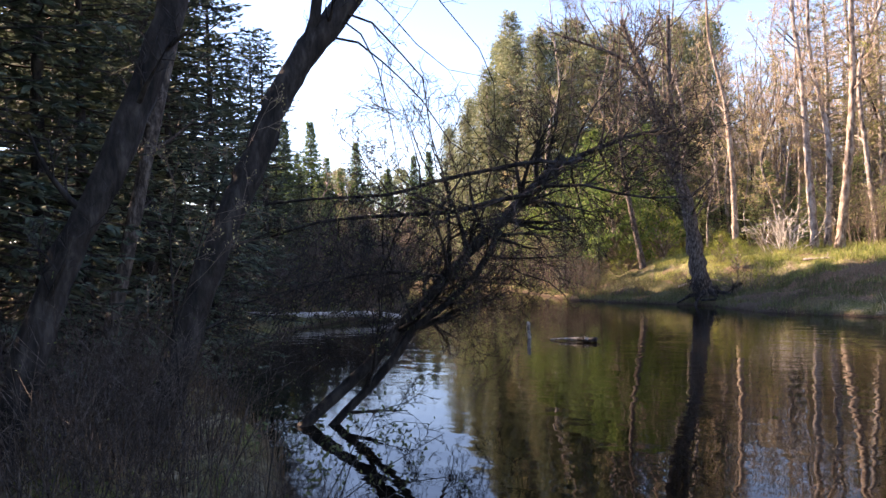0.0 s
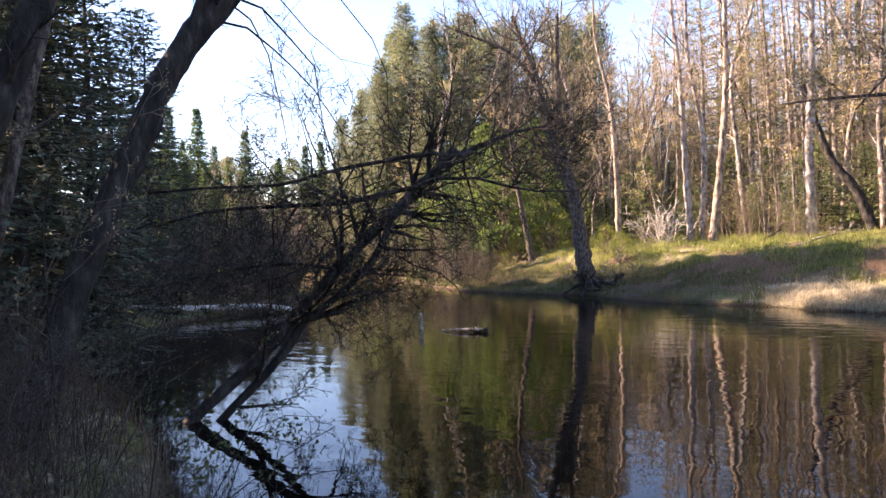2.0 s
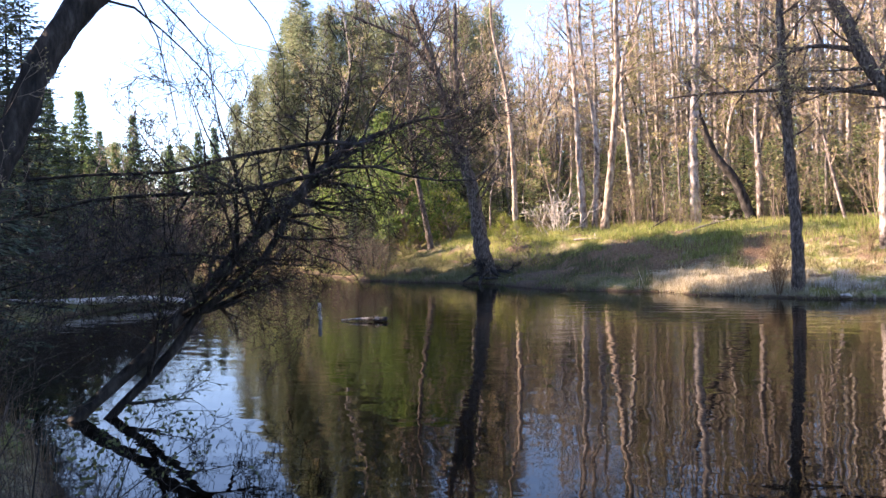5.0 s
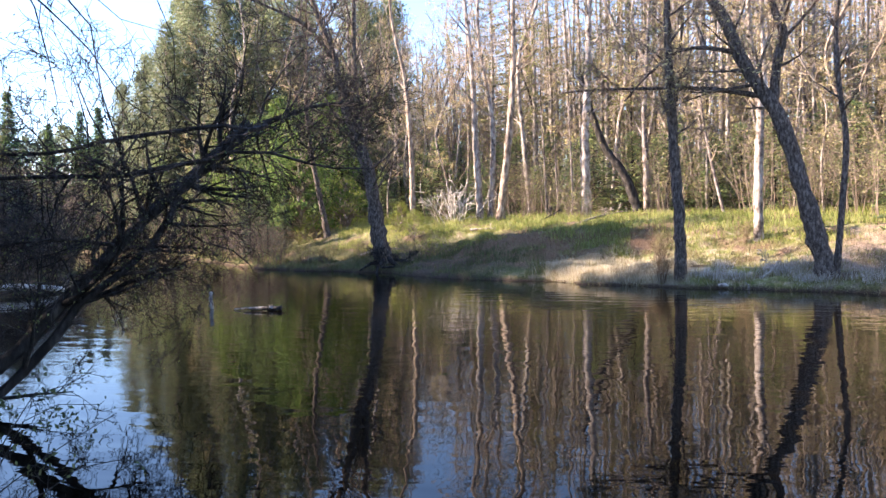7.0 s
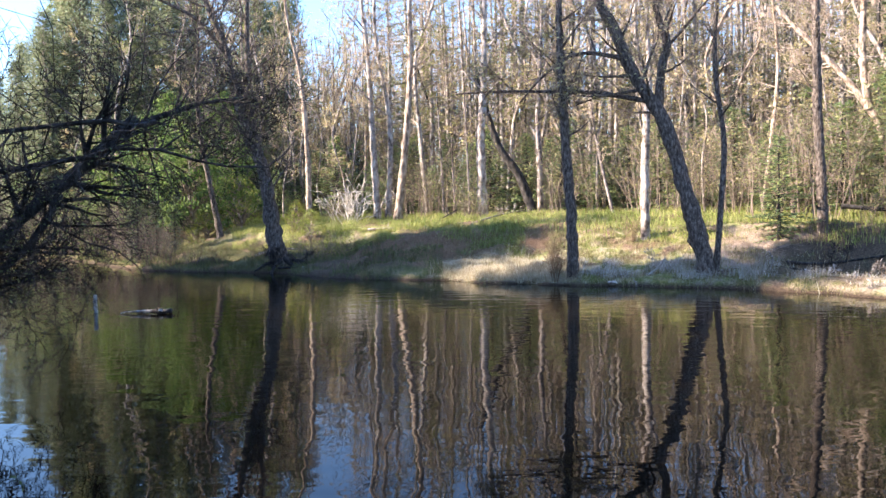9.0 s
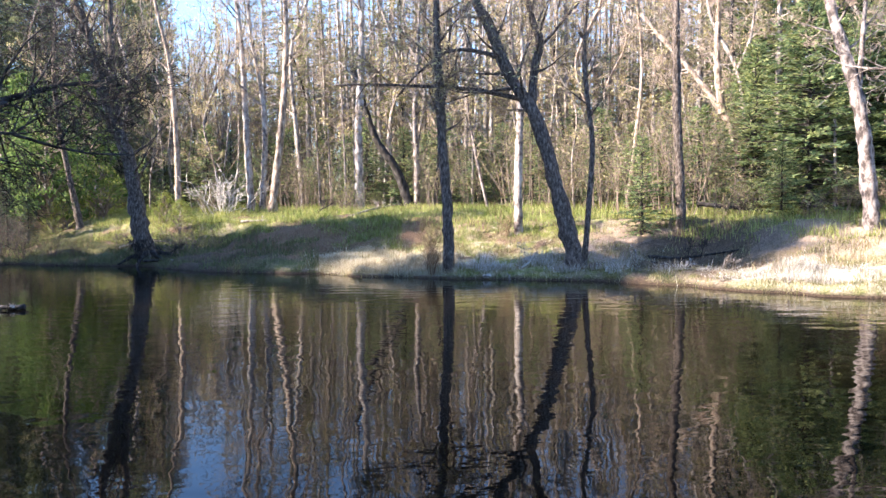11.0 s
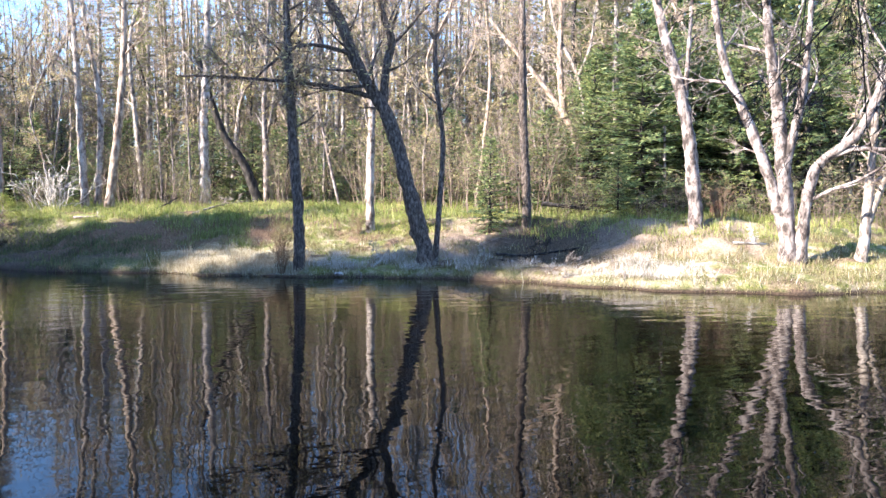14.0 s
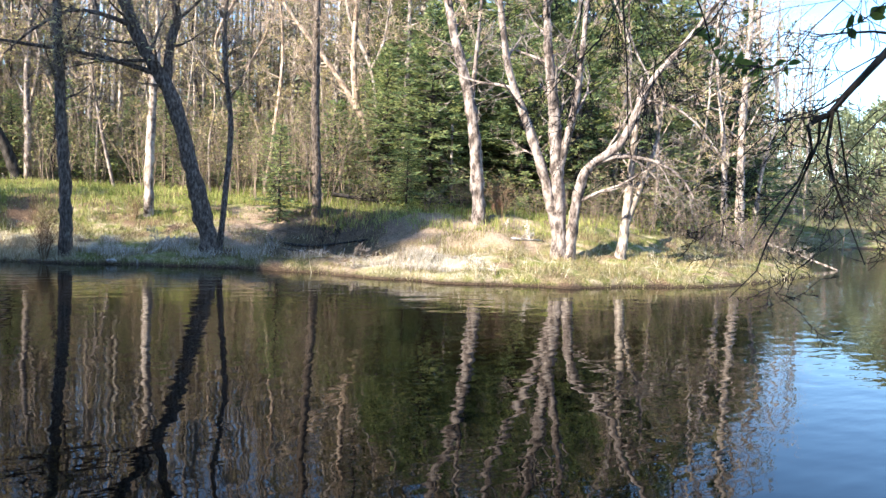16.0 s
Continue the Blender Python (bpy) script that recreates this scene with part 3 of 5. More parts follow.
def build_ground():
    xs, ys = graded(-12, 36, 0.22, 2200), graded(-6, 46, 0.22, 2200)
    gx, gy = np.meshgrid(xs, ys)
    gz = ground_height(gx, gy)
    verts = np.stack([gx, gy, gz], -1).reshape(-1, 3)
    nx, ny = len(xs), len(ys)
    i = (np.arange(ny - 1)[:, None] * nx + np.arange(nx - 1)[None]).ravel()
    faces = np.stack([i, i + 1, i + nx + 1, i + nx], -1)
    me = bpy.data.meshes.new("ground")
    me.vertices.add(len(verts))
    me.vertices.foreach_set("co", verts.astype(np.float32).ravel())
    me.loops.add(faces.size)
    me.loops.foreach_set("vertex_index", faces.astype(np.int32).ravel())
    me.polygons.add(len(faces))
    me.polygons.foreach_set("loop_start", np.arange(0, faces.size, 4, dtype=np.int32))
    me.update(calc_edges=True)
    me.polygons.foreach_set("use_smooth", np.ones(len(faces), bool))
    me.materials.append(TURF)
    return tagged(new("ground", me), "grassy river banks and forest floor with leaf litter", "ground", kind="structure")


build_ground()
wb = bmesh.new()
bmesh.ops.create_grid(wb, x_segments=8, y_segments=8, size=150)
wm = bpy.data.meshes.new("water")
wb.to_mesh(wm)
wm.materials.append(WATER)
tagged(new("water", wm), "calm dark brown river water with faint ripples", "river", kind="structure")


def polar(az, dist):
    return dist * math.sin(radians(az)), dist * math.cos(radians(az))


# ---- trees along the far bank ----
tree("riverside_tree", "dark leaning bare tree standing at the water's edge", [
    ([(8.91, 26.87, 0.36), (8.74, 26.93, 1.02), (8.48, 27.01, 3.25), (8.20, 27.10, 4.26), (7.71, 27.27, 5.87), (7.34, 27.39, 7.67), (6.92, 27.53, 8.86), (6.56, 27.65, 10.04)], 0.33, 0.07),
    ([(8.20, 27.10, 4.26), (8.10, 27.3, 5.99), (8.10, 27.4, 7.95), (8.15, 27.4, 10.08)], 0.16, 0.06),
    ([(7.30, 27.4, 7.6), (6.4, 27.3, 8.61), (5.30, 27.5, 9.18), (4.40, 27.7, 9.55)], 0.10, 0.03),
], BARK_BROWN, 11, limbs=20, reach=3.2, start=0.28, spec={"buds": 0.2, "wobble": 0.22, "n": {1: 4, 2: 4, 3: 5}}, bud=BUD_GREEN, twig=BARK_BROWN)
tree("slender_tree", "slender grey tree leaning over the grassy bank", [
    ([(8.62, 34.12, 1.36), (8.29, 34.21, 3.37), (7.97, 34.29, 5.60), (7.91, 34.30, 7.82), (8.07, 34.26, 10.03)], 0.15, 0.04)], BARK_BROWN, 12, limbs=9, reach=1.8)
tree("birch_tree", "pale birch with sunlit bark, one of a pair", [
    ([(16.11, 34.03, 1.75), (15.98, 34.09, 5.47), (15.84, 34.16, 9.48), (15.62, 34.26, 12.13), (15.57, 34.29, 15.2)], 0.19, 0.05)], BARK_BIRCH_SUNLIT, 13, limbs=10, reach=2.4, start=0.4, twig=TWIG_PALE, bud=BUD, spec={"buds": 0.5}, group="sunlit birches")
tree("birch_tree", "crooked pale birch with sunlit bark, one of a pair", [
    ([(16.64, 34.00, 1.74), (16.81, 33.91, 4.93), (16.73, 33.95, 7.08), (16.30, 34.16, 10.04), (16.27, 34.17, 12.70), (16.42, 34.10, 15)], 0.165, 0.05)], BARK_BIRCH_SUNLIT, 14, limbs=10, reach=2.2, start=0.4, twig=TWIG_PALE, bud=BUD, spec={"buds": 0.5}, group="sunlit birches")
tree("forest_tree", "tall tan trunk with sunlit scaly bark", [
    ([(15.70, 31.11, 1.69), (16.09, 30.92, 5.16), (16.32, 30.80, 8.36), (16.36, 30.78, 11.29), (16.44, 30.74, 14)], 0.2, 0.07)], BARK_TAN, 15, limbs=9, reach=2.4, start=0.45, bud=BUD, spec={"buds": 0.5})
tree("forest_tree", "tan sunlit trunk leaning to the water", [
    ([(13.1, 35.2, 1.75), (13.1, 35.2, 5.1), (12.9, 35.3, 8.4), (12.4, 35.5, 11.2), (12.3, 35.5, 13.6)], 0.16, 0.05)], BARK_TAN, 16, limbs=9, reach=2.2, start=0.4, bud=BUD, spec={"buds": 0.5})
for k, pts in enumerate((
        [(19.44, 33.46, 1.84), (19.38, 33.50, 4.10), (19.28, 33.56, 6.84), (19.23, 33.59, 8.47)],
        [(19.70, 32.84, 1.83), (19.64, 32.88, 4.06), (19.59, 32.91, 6.76)],
        [(18.5, 29.6, 1.76), (18.45, 29.6, 4.4), (18.4, 29.7, 7.2)])):
    tree("sapling", "thin pale sapling stem", [(pts, 0.07, 0.02)], BARK_PALE, 20 + k, limbs=5, reach=0.9, start=0.5, group="saplings")
tree("forest_tree", "tall straight trunk with pale sunlit side", [
    ([(19.07, 29.41, 1.76), (19.05, 29.42, 5.07), (19.18, 29.34, 7.51), (19.27, 29.28, 11.15), (19.31, 29.25, 14)], 0.25, 0.08)], BARK_BIRCH_SUNLIT, 24, limbs=10, reach=2.6, start=0.4, bud=BUD, spec={"buds": 0.55})
tree("broken_tree", "dark broken trunk leaning against its neighbours", [
    ([(21.5, 28.9, 1.75), (20.98, 29.26, 3.58), (20.30, 29.76, 4.87), (19.72, 30.18, 6.92), (19.43, 30.39, 8.19)], 0.23, 0.12)], BARK_DARK, 25, limbs=4, reach=1.2, start=0.6)
tree("forest_tree", "slim straight trunk at the forest edge", [
    ([(22.32, 29.45, 1.85), (22.30, 29.46, 3.85), (22.26, 29.49, 6.40), (22.39, 29.39, 9.43), (22.50, 29.31, 12)], 0.17, 0.05)], BARK_PALE, 26, limbs=9, reach=2.0, start=0.4, bud=BUD, spec={"buds": 0.5})
tree("waterside_tree", "slim dark tree rising from the grassy point", [
    ([(13.16, 16.02, 0.19), (13.15, 16.03, 1.54), (13.08, 16.09, 2.97), (12.99, 16.16, 5.10), (12.95, 16.19, 7.21), (12.93, 16.20, 9.4)], 0.165, 0.06)], BARK_BROWN, 27, limbs=10, reach=1.7, start=0.42, bud=BUD, spec={"buds": 0.4})
tree("birch_tree", "forked pale birch on the grassy slope", [
    ([(17.72, 18.04, 1.05), (17.72, 18.04, 3.10), (17.76, 18.00, 4.69), (17.68, 18.1, 5.63), (17.57, 18.2, 7.15), (17.52, 18.25, 9.4)], 0.165, 0.05),
    ([(17.76, 18.00, 4.6), (17.86, 17.93, 5.11), (17.84, 17.95, 6.45), (17.8, 18.0, 8.6)], 0.085, 0.04)], BARK_BIRCH_SUNLIT, 28, limbs=9, reach=1.8, start=0.5, bud=BUD, spec={"buds": 0.55}, twig=TWIG_PALE)
tree("leaning_tree", "big dark tree leaning over the river with long low limb", [
    ([(15.53, 13.66, 0.23), (15.34, 13.88, 1.49), (15.02, 14.24, 3.26), (14.79, 14.50, 4.30), (14.52, 14.81, 4.94), (14.27, 15.09, 5.67), (14.01, 15.38, 6.67), (13.80, 15.63, 7.27), (13.5, 15.9, 8.8)], 0.245, 0.10),
    ([(14.61, 14.70, 4.65), (13.73, 15.68, 4.94), (12.75, 16.64, 5.06), (11.72, 17.66, 5.14), (11.07, 18.30, 5.13)], 0.075, 0.025),
    ([(14.22, 15.15, 5.75), (13.71, 15.65, 5.95), (13.22, 16.11, 5.92), (12.71, 16.59, 5.44), (12.24, 17.03, 4.77)], 0.067, 0.02),
    ([(14.76, 14.55, 4.42), (14.88, 14.53, 5.46), (14.97, 14.44, 6.12), (14.80, 14.62, 6.95), (14.71, 14.71, 8.4)], 0.13, 0.06)], BARK_BROWN, 29, limbs=14, reach=2.6, start=0.5, bud=BUD, spec={"buds": 0.9, "bud": 0.085})
tree("slender_tree", "thin twisting stem beside a leaning tree", [
    ([(15.72, 13.58, 0.25), (15.80, 13.50, 1.75), (15.87, 13.43, 3.47), (15.77, 13.54, 4.80), (15.73, 13.58, 6.12), (15.85, 13.45, 8.2)], 0.1, 0.045)], BARK_BROWN, 30, limbs=8, reach=1.3, start=0.45, bud=BUD, spec={"buds": 0.5})
tree("forest_tree", "straight dark trunk with pale patches above a shady slope", [
    ([(20.77, 14.09, 1.26), (20.74, 14.12, 2.72), (20.68, 14.20, 4.63), (20.66, 14.24, 7.87), (20.66, 14.25, 11)], 0.165, 0.07)], BARK_BROWN, 31, limbs=9, reach=1.8, start=0.45)
tree("tan_tree", "sunlit tan trunk forking behind a fir", [
    ([(26.05, 14.9, 1.6), (25.90, 15.14, 3.25), (25.73, 15.44, 4.58), (25.53, 15.79, 5.31), (25.17, 16.40, 6.36), (24.56, 17.46, 7.87), (24.15, 18.17, 8.9)], 0.17, 0.06),
    ([(25.57, 15.70, 5.10), (25.47, 15.85, 6.93), (25.49, 15.81, 8.93), (25.50, 15.81, 11.5)], 0.14, 0.06)], BARK_TAN, 32, limbs=8, reach=2.0, start=0.5, twig=TWIG_PALE)
tree("forked_tree", "pale forked trunk behind a fir", [
    ([(26.2, 14.7, 1.6), (25.97, 15.03, 4.97), (25.81, 15.30, 6.69), (25.42, 15.99, 8.35), (25.22, 16.34, 10.4)], 0.115, 0.05),
    ([(25.82, 15.28, 6.6), (26.0, 14.9, 7.6), (26.1, 14.7, 9.2)], 0.08, 0.03)], BARK_GREY, 33, limbs=8, reach=1.8, start=0.55, twig=TWIG_PALE)
tree("birch_tree", "thick pale leaning birch in front of firs", [
    ([(22.10, 9.08, 1.23), (21.99, 9.33, 3.82), (21.91, 9.55, 5.06), (21.70, 10.04, 6.94), (21.5, 10.5, 9.2)], 0.23, 0.10),
    ([(21.94, 9.45, 4.6), (21.98, 9.40, 5.86), (22.05, 9.3, 8.2)], 0.09, 0.04)], BARK_PALE, 34, limbs=8, reach=2.0, start=0.6, twig=TWIG_PALE)
tree("sapling", "short pale stem under the firs", [([(25.62, 11.67, 1.59), (25.60, 11.70, 3.46), (25.59, 11.72, 4.56)], 0.09, 0.04)], BARK_PALE, 35, limbs=4, reach=0.8, group="saplings")
tree("many_stemmed_tree", "big pale tree with several stems and bare crooked limbs", [
    ([(20.48, 6.03, 0.40), (20.42, 6.23, 2.82), (20.38, 6.37, 4.32), (20.31, 6.61, 6.10), (20.26, 6.77, 8.6)], 0.245, 0.07),
    ([(20.42, 6.14, 1.25), (20.29, 6.48, 2.51), (20.12, 7.07, 4.14), (19.97, 7.57, 5.48), (19.88, 7.87, 7.26), (19.80, 8.1, 8.8)], 0.16, 0.055),
    ([(20.51, 5.80, 0.35), (20.53, 5.67, 1.94), (20.60, 5.43, 2.85), (20.83, 4.62, 3.62), (21.00, 4.01, 5.11), (21.22, 3.25, 6.14), (21.51, 2.24, 7.6)], 0.165, 0.04),
    ([(20.40, 6.15, 2.9), (20.48, 5.86, 4.33), (20.52, 5.73, 5.81), (20.55, 5.62, 8.4)], 0.115, 0.045),
    ([(20.60, 5.43, 2.9), (20.78, 4.74, 3.20), (21.04, 3.75, 3.11), (21.23, 3.04, 2.65), (21.33, 2.65, 1.93)], 0.077, 0.02),
    ([(20.85, 4.5, 3.9), (20.93, 3.97, 4.66), (21.11, 3.13, 4.38), (21.23, 2.55, 3.82), (21.35, 1.96, 2.97)], 0.054, 0.015)],
    BARK_PALE, 36, limbs=11, reach=2.4, start=0.4, twig=BARK_PALE, spec={"wobble": 0.26, "n": {1: 3, 2: 4, 3: 4}})
tree("small_tree", "small two-stemmed grey tree on the grass", [
    ([(21.66, 4.65, 0.47), (21.68, 4.57, 1.69), (21.69, 4.49, 3.39), (21.72, 4.38, 5.4)], 0.16, 0.05),
    ([(21.68, 4.60, 1.25), (21.8, 4.14, 2.80), (21.85, 3.90, 3.74), (21.9, 3.79, 5.0)], 0.09, 0.03)], BARK_GREY, 37, limbs=6, reach=1.7, start=0.35, twig=TWIG_PALE)
tree("birch_tree", "white birch at the wooded river bend", [
    ([(33.91, 2.52, 0.5), (33.89, 2.70, 4.75), (33.90, 2.67, 7.45), (33.90, 2.65, 9.23), (33.89, 2.74, 12.2)], 0.21, 0.06)], BARK_BIRCH_SUNLIT, 38, limbs=10, reach=2.4, start=0.3, twig=TWIG_PALE, group="sunlit birches")
tree("birch_tree", "slim white birch at the wooded river bend", [
    ([(33.86, 3.10, 0.5), (33.83, 3.39, 4.74), (33.80, 3.77, 7.46), (33.8, 3.9, 10)], 0.15, 0.04)], BARK_BIRCH_SUNLIT, 39, limbs=9, reach=2.2, start=0.3, twig=TWIG_PALE, group="sunlit birches")

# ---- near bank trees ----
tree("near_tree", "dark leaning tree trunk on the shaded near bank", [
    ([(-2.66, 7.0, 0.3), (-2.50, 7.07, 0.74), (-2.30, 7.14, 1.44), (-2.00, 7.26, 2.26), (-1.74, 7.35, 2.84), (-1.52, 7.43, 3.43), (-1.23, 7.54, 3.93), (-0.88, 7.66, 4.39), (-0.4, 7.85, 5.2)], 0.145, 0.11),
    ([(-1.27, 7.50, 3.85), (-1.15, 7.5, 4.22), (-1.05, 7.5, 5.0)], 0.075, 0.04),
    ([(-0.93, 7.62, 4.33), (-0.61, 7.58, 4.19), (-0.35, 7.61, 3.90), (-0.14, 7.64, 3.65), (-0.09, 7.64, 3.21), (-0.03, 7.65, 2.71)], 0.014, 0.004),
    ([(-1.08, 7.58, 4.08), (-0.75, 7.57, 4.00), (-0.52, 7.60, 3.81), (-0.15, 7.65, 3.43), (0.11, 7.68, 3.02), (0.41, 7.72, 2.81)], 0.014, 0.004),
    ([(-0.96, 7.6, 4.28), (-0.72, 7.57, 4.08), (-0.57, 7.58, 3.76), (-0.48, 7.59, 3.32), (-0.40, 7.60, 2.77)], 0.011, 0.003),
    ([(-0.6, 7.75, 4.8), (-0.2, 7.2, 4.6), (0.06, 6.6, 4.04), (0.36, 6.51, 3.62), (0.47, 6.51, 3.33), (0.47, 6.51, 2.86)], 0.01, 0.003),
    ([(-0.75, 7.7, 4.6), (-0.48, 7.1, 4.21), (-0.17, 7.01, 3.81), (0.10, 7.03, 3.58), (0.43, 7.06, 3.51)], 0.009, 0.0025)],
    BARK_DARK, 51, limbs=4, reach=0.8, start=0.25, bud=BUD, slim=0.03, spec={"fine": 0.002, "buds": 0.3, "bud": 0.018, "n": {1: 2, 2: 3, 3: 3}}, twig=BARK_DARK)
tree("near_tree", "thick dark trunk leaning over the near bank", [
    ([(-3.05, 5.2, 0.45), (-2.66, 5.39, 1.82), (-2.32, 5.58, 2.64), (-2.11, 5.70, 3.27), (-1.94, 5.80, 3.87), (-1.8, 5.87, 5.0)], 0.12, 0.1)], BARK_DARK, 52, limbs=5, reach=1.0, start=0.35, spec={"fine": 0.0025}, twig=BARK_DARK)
tree("near_tree", "grey trunk among dark conifers", [
    ([(-4.1, 9.2, 0.4), (-3.80, 9.25, 1.73), (-3.57, 9.35, 2.87), (-3.36, 9.43, 3.89), (-3.15, 9.51, 4.93), (-3.0, 9.55, 6.5)], 0.1, 0.08)], BARK_BROWN, 53, limbs=5, reach=1.1, start=0.35, spec={"fine": 0.003}, twig=BARK_DARK)
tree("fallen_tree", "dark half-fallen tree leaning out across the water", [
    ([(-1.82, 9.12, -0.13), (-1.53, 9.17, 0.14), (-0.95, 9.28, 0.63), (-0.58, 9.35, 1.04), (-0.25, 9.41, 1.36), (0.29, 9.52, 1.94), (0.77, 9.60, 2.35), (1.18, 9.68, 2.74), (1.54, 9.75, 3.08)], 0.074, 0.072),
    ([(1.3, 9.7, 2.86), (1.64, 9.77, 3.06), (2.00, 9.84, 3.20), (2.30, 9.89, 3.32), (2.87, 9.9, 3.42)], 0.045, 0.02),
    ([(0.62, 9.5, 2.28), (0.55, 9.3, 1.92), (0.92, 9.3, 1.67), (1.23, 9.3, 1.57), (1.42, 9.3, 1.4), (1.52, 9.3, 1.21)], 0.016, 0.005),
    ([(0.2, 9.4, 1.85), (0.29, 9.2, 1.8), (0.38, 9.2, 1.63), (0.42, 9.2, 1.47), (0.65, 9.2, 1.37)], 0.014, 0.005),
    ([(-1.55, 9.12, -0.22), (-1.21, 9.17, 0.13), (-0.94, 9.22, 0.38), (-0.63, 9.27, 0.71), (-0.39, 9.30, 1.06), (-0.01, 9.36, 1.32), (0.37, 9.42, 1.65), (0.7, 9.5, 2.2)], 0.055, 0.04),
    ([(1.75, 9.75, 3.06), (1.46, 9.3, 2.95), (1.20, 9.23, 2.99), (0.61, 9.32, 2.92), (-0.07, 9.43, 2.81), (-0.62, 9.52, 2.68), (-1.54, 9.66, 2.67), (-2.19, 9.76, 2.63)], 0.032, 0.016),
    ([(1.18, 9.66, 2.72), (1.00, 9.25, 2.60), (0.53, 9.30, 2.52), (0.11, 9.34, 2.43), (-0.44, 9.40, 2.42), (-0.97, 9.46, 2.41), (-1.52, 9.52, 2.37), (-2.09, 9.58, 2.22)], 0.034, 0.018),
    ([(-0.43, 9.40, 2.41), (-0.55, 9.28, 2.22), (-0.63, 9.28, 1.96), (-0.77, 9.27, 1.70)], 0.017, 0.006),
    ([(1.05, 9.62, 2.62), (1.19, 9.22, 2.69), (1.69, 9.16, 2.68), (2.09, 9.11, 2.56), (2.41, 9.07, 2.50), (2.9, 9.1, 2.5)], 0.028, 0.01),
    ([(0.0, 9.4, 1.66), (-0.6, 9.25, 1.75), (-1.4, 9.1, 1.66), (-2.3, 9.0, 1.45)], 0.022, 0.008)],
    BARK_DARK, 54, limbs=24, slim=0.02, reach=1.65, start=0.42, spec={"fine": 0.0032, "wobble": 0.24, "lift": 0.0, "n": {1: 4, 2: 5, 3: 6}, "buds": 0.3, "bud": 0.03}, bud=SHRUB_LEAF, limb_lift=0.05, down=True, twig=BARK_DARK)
tree("leafing_shrub", "thin whips with small young leaves over the water", [
    ([(-0.80, 4.72, 0.05), (-0.76, 4.74, 0.45), (-0.58, 4.77, 0.77), (-0.44, 4.79, 0.99), (-0.22, 4.83, 0.94)], 0.005, 0.002),
    ([(-0.72, 4.74, 0.05), (-0.68, 4.75, 0.44), (-0.40, 4.79, 0.63), (-0.23, 4.82, 0.72), (-0.03, 4.84, 0.82)], 0.005, 0.002),
    ([(-0.68, 4.76, 0.05), (-0.55, 4.77, 0.38), (-0.40, 4.79, 0.44), (-0.24, 4.80, 0.54), (-0.04, 4.83, 0.55), (0.08, 4.84, 0.53)], 0.005, 0.002),
    ([(-0.76, 4.75, 0.05), (-0.68, 4.75, 0.44), (-0.61, 4.76, 0.64), (-0.50, 4.78, 0.84), (-0.33, 4.80, 0.91), (-0.12, 4.83, 0.88)], 0.005, 0.002),
    ([(-1.12, 4.66, 0.1), (-1.10, 4.67, 0.48), (-1.05, 4.69, 0.81), (-0.98, 4.70, 0.91), (-0.86, 4.73, 0.96)], 0.005, 0.002)],
    BARK_DARK, 55, limbs=9, reach=0.42, start=0.3, spec={"fine": 0.0016, "tip": 2, "n": {1: 2, 2: 2, 3: 3}, "buds": 0.75, "bud": 0.03}, bud=SHRUB_LEAF, twig=BARK_DARK, category="shrub", down=True, split=False)
tree("budding_sapling", "thin sapling with pale opening buds among dark conifers", [
    ([(-2.05, 6.1, 0.2), (-2.1, 6.12, 1.3), (-2.13, 6.14, 2.13), (-2.08, 6.16, 2.48), (-1.96, 6.20, 2.66), (-1.99, 6.19, 2.84)], 0.012, 0.003),
    ([(-2.1, 6.12, 1.4), (-1.85, 6.23, 2.30), (-1.71, 6.27, 2.66), (-1.54, 6.32, 2.84), (-1.47, 6.34, 3.05)], 0.008, 0.003)],
    BARK_DARK, 56, limbs=9, reach=0.8, start=0.45, spec={"fine": 0.002, "n": {1: 3, 2: 3, 3: 3}, "buds": 0.6, "bud": 0.02}, bud=BUD, twig=TWIG, category="sapling", down=True, split=False)

# ---- branches hanging from overhead beside the camera ----

tree("overhanging_branch", "dark twisted branch hanging over the water", [
    ([(3.45, -0.75, 2.95), (3.19, -0.25, 2.54), (3.20, -0.09, 2.34), (3.21, -0.04, 2.27), (3.21, 0.02, 2.24)], 0.016, 0.011),
    ([(3.20, 0.03, 2.23), (3.20, 0.01, 2.14), (3.20, 0.05, 2.02), (3.20, 0.14, 1.90), (3.20, 0.20, 1.78)], 0.006, 0.002),
    ([(3.20, -0.01, 2.25), (3.20, -0.01, 2.17), (3.20, 0.05, 1.99), (3.20, 0.14, 1.79), (3.20, 0.17, 1.68), (3.19, 0.26, 1.57)], 0.006, 0.002),
    ([(3.20, -0.05, 2.28), (3.20, -0.04, 2.13), (3.20, -0.08, 2.00), (3.20, -0.14, 1.85), (3.20, -0.19, 1.73)], 0.006, 0.002),
    ([(3.20, -0.06, 2.30), (3.20, -0.12, 2.00), (3.20, -0.24, 1.94), (3.19, -0.33, 1.92)], 0.004, 0.0015),
    ([(3.19, -0.27, 2.55), (3.19, -0.27, 2.33), (3.20, -0.17, 2.21), (3.20, -0.11, 2.13), (3.20, -0.17, 2.07)], 0.004, 0.0015),
    ([(3.19, -0.26, 2.52), (3.20, -0.09, 2.42), (3.22, 0.09, 2.29), (3.23, 0.28, 2.08), (3.25, 0.46, 1.96)], 0.003, 0.0013)],
    BARK_DARK, 62, limbs=7, reach=0.55, start=0.2, spec={"fine": 0.0015, "buds": 0.25, "bud": 0.012, "n": {1: 3, 2: 3, 3: 4}, "wobble": 0.28}, bud=BUD_GREEN, twig=BARK_DARK, category="branch", down=True, limb_lift=-0.2, split=False)
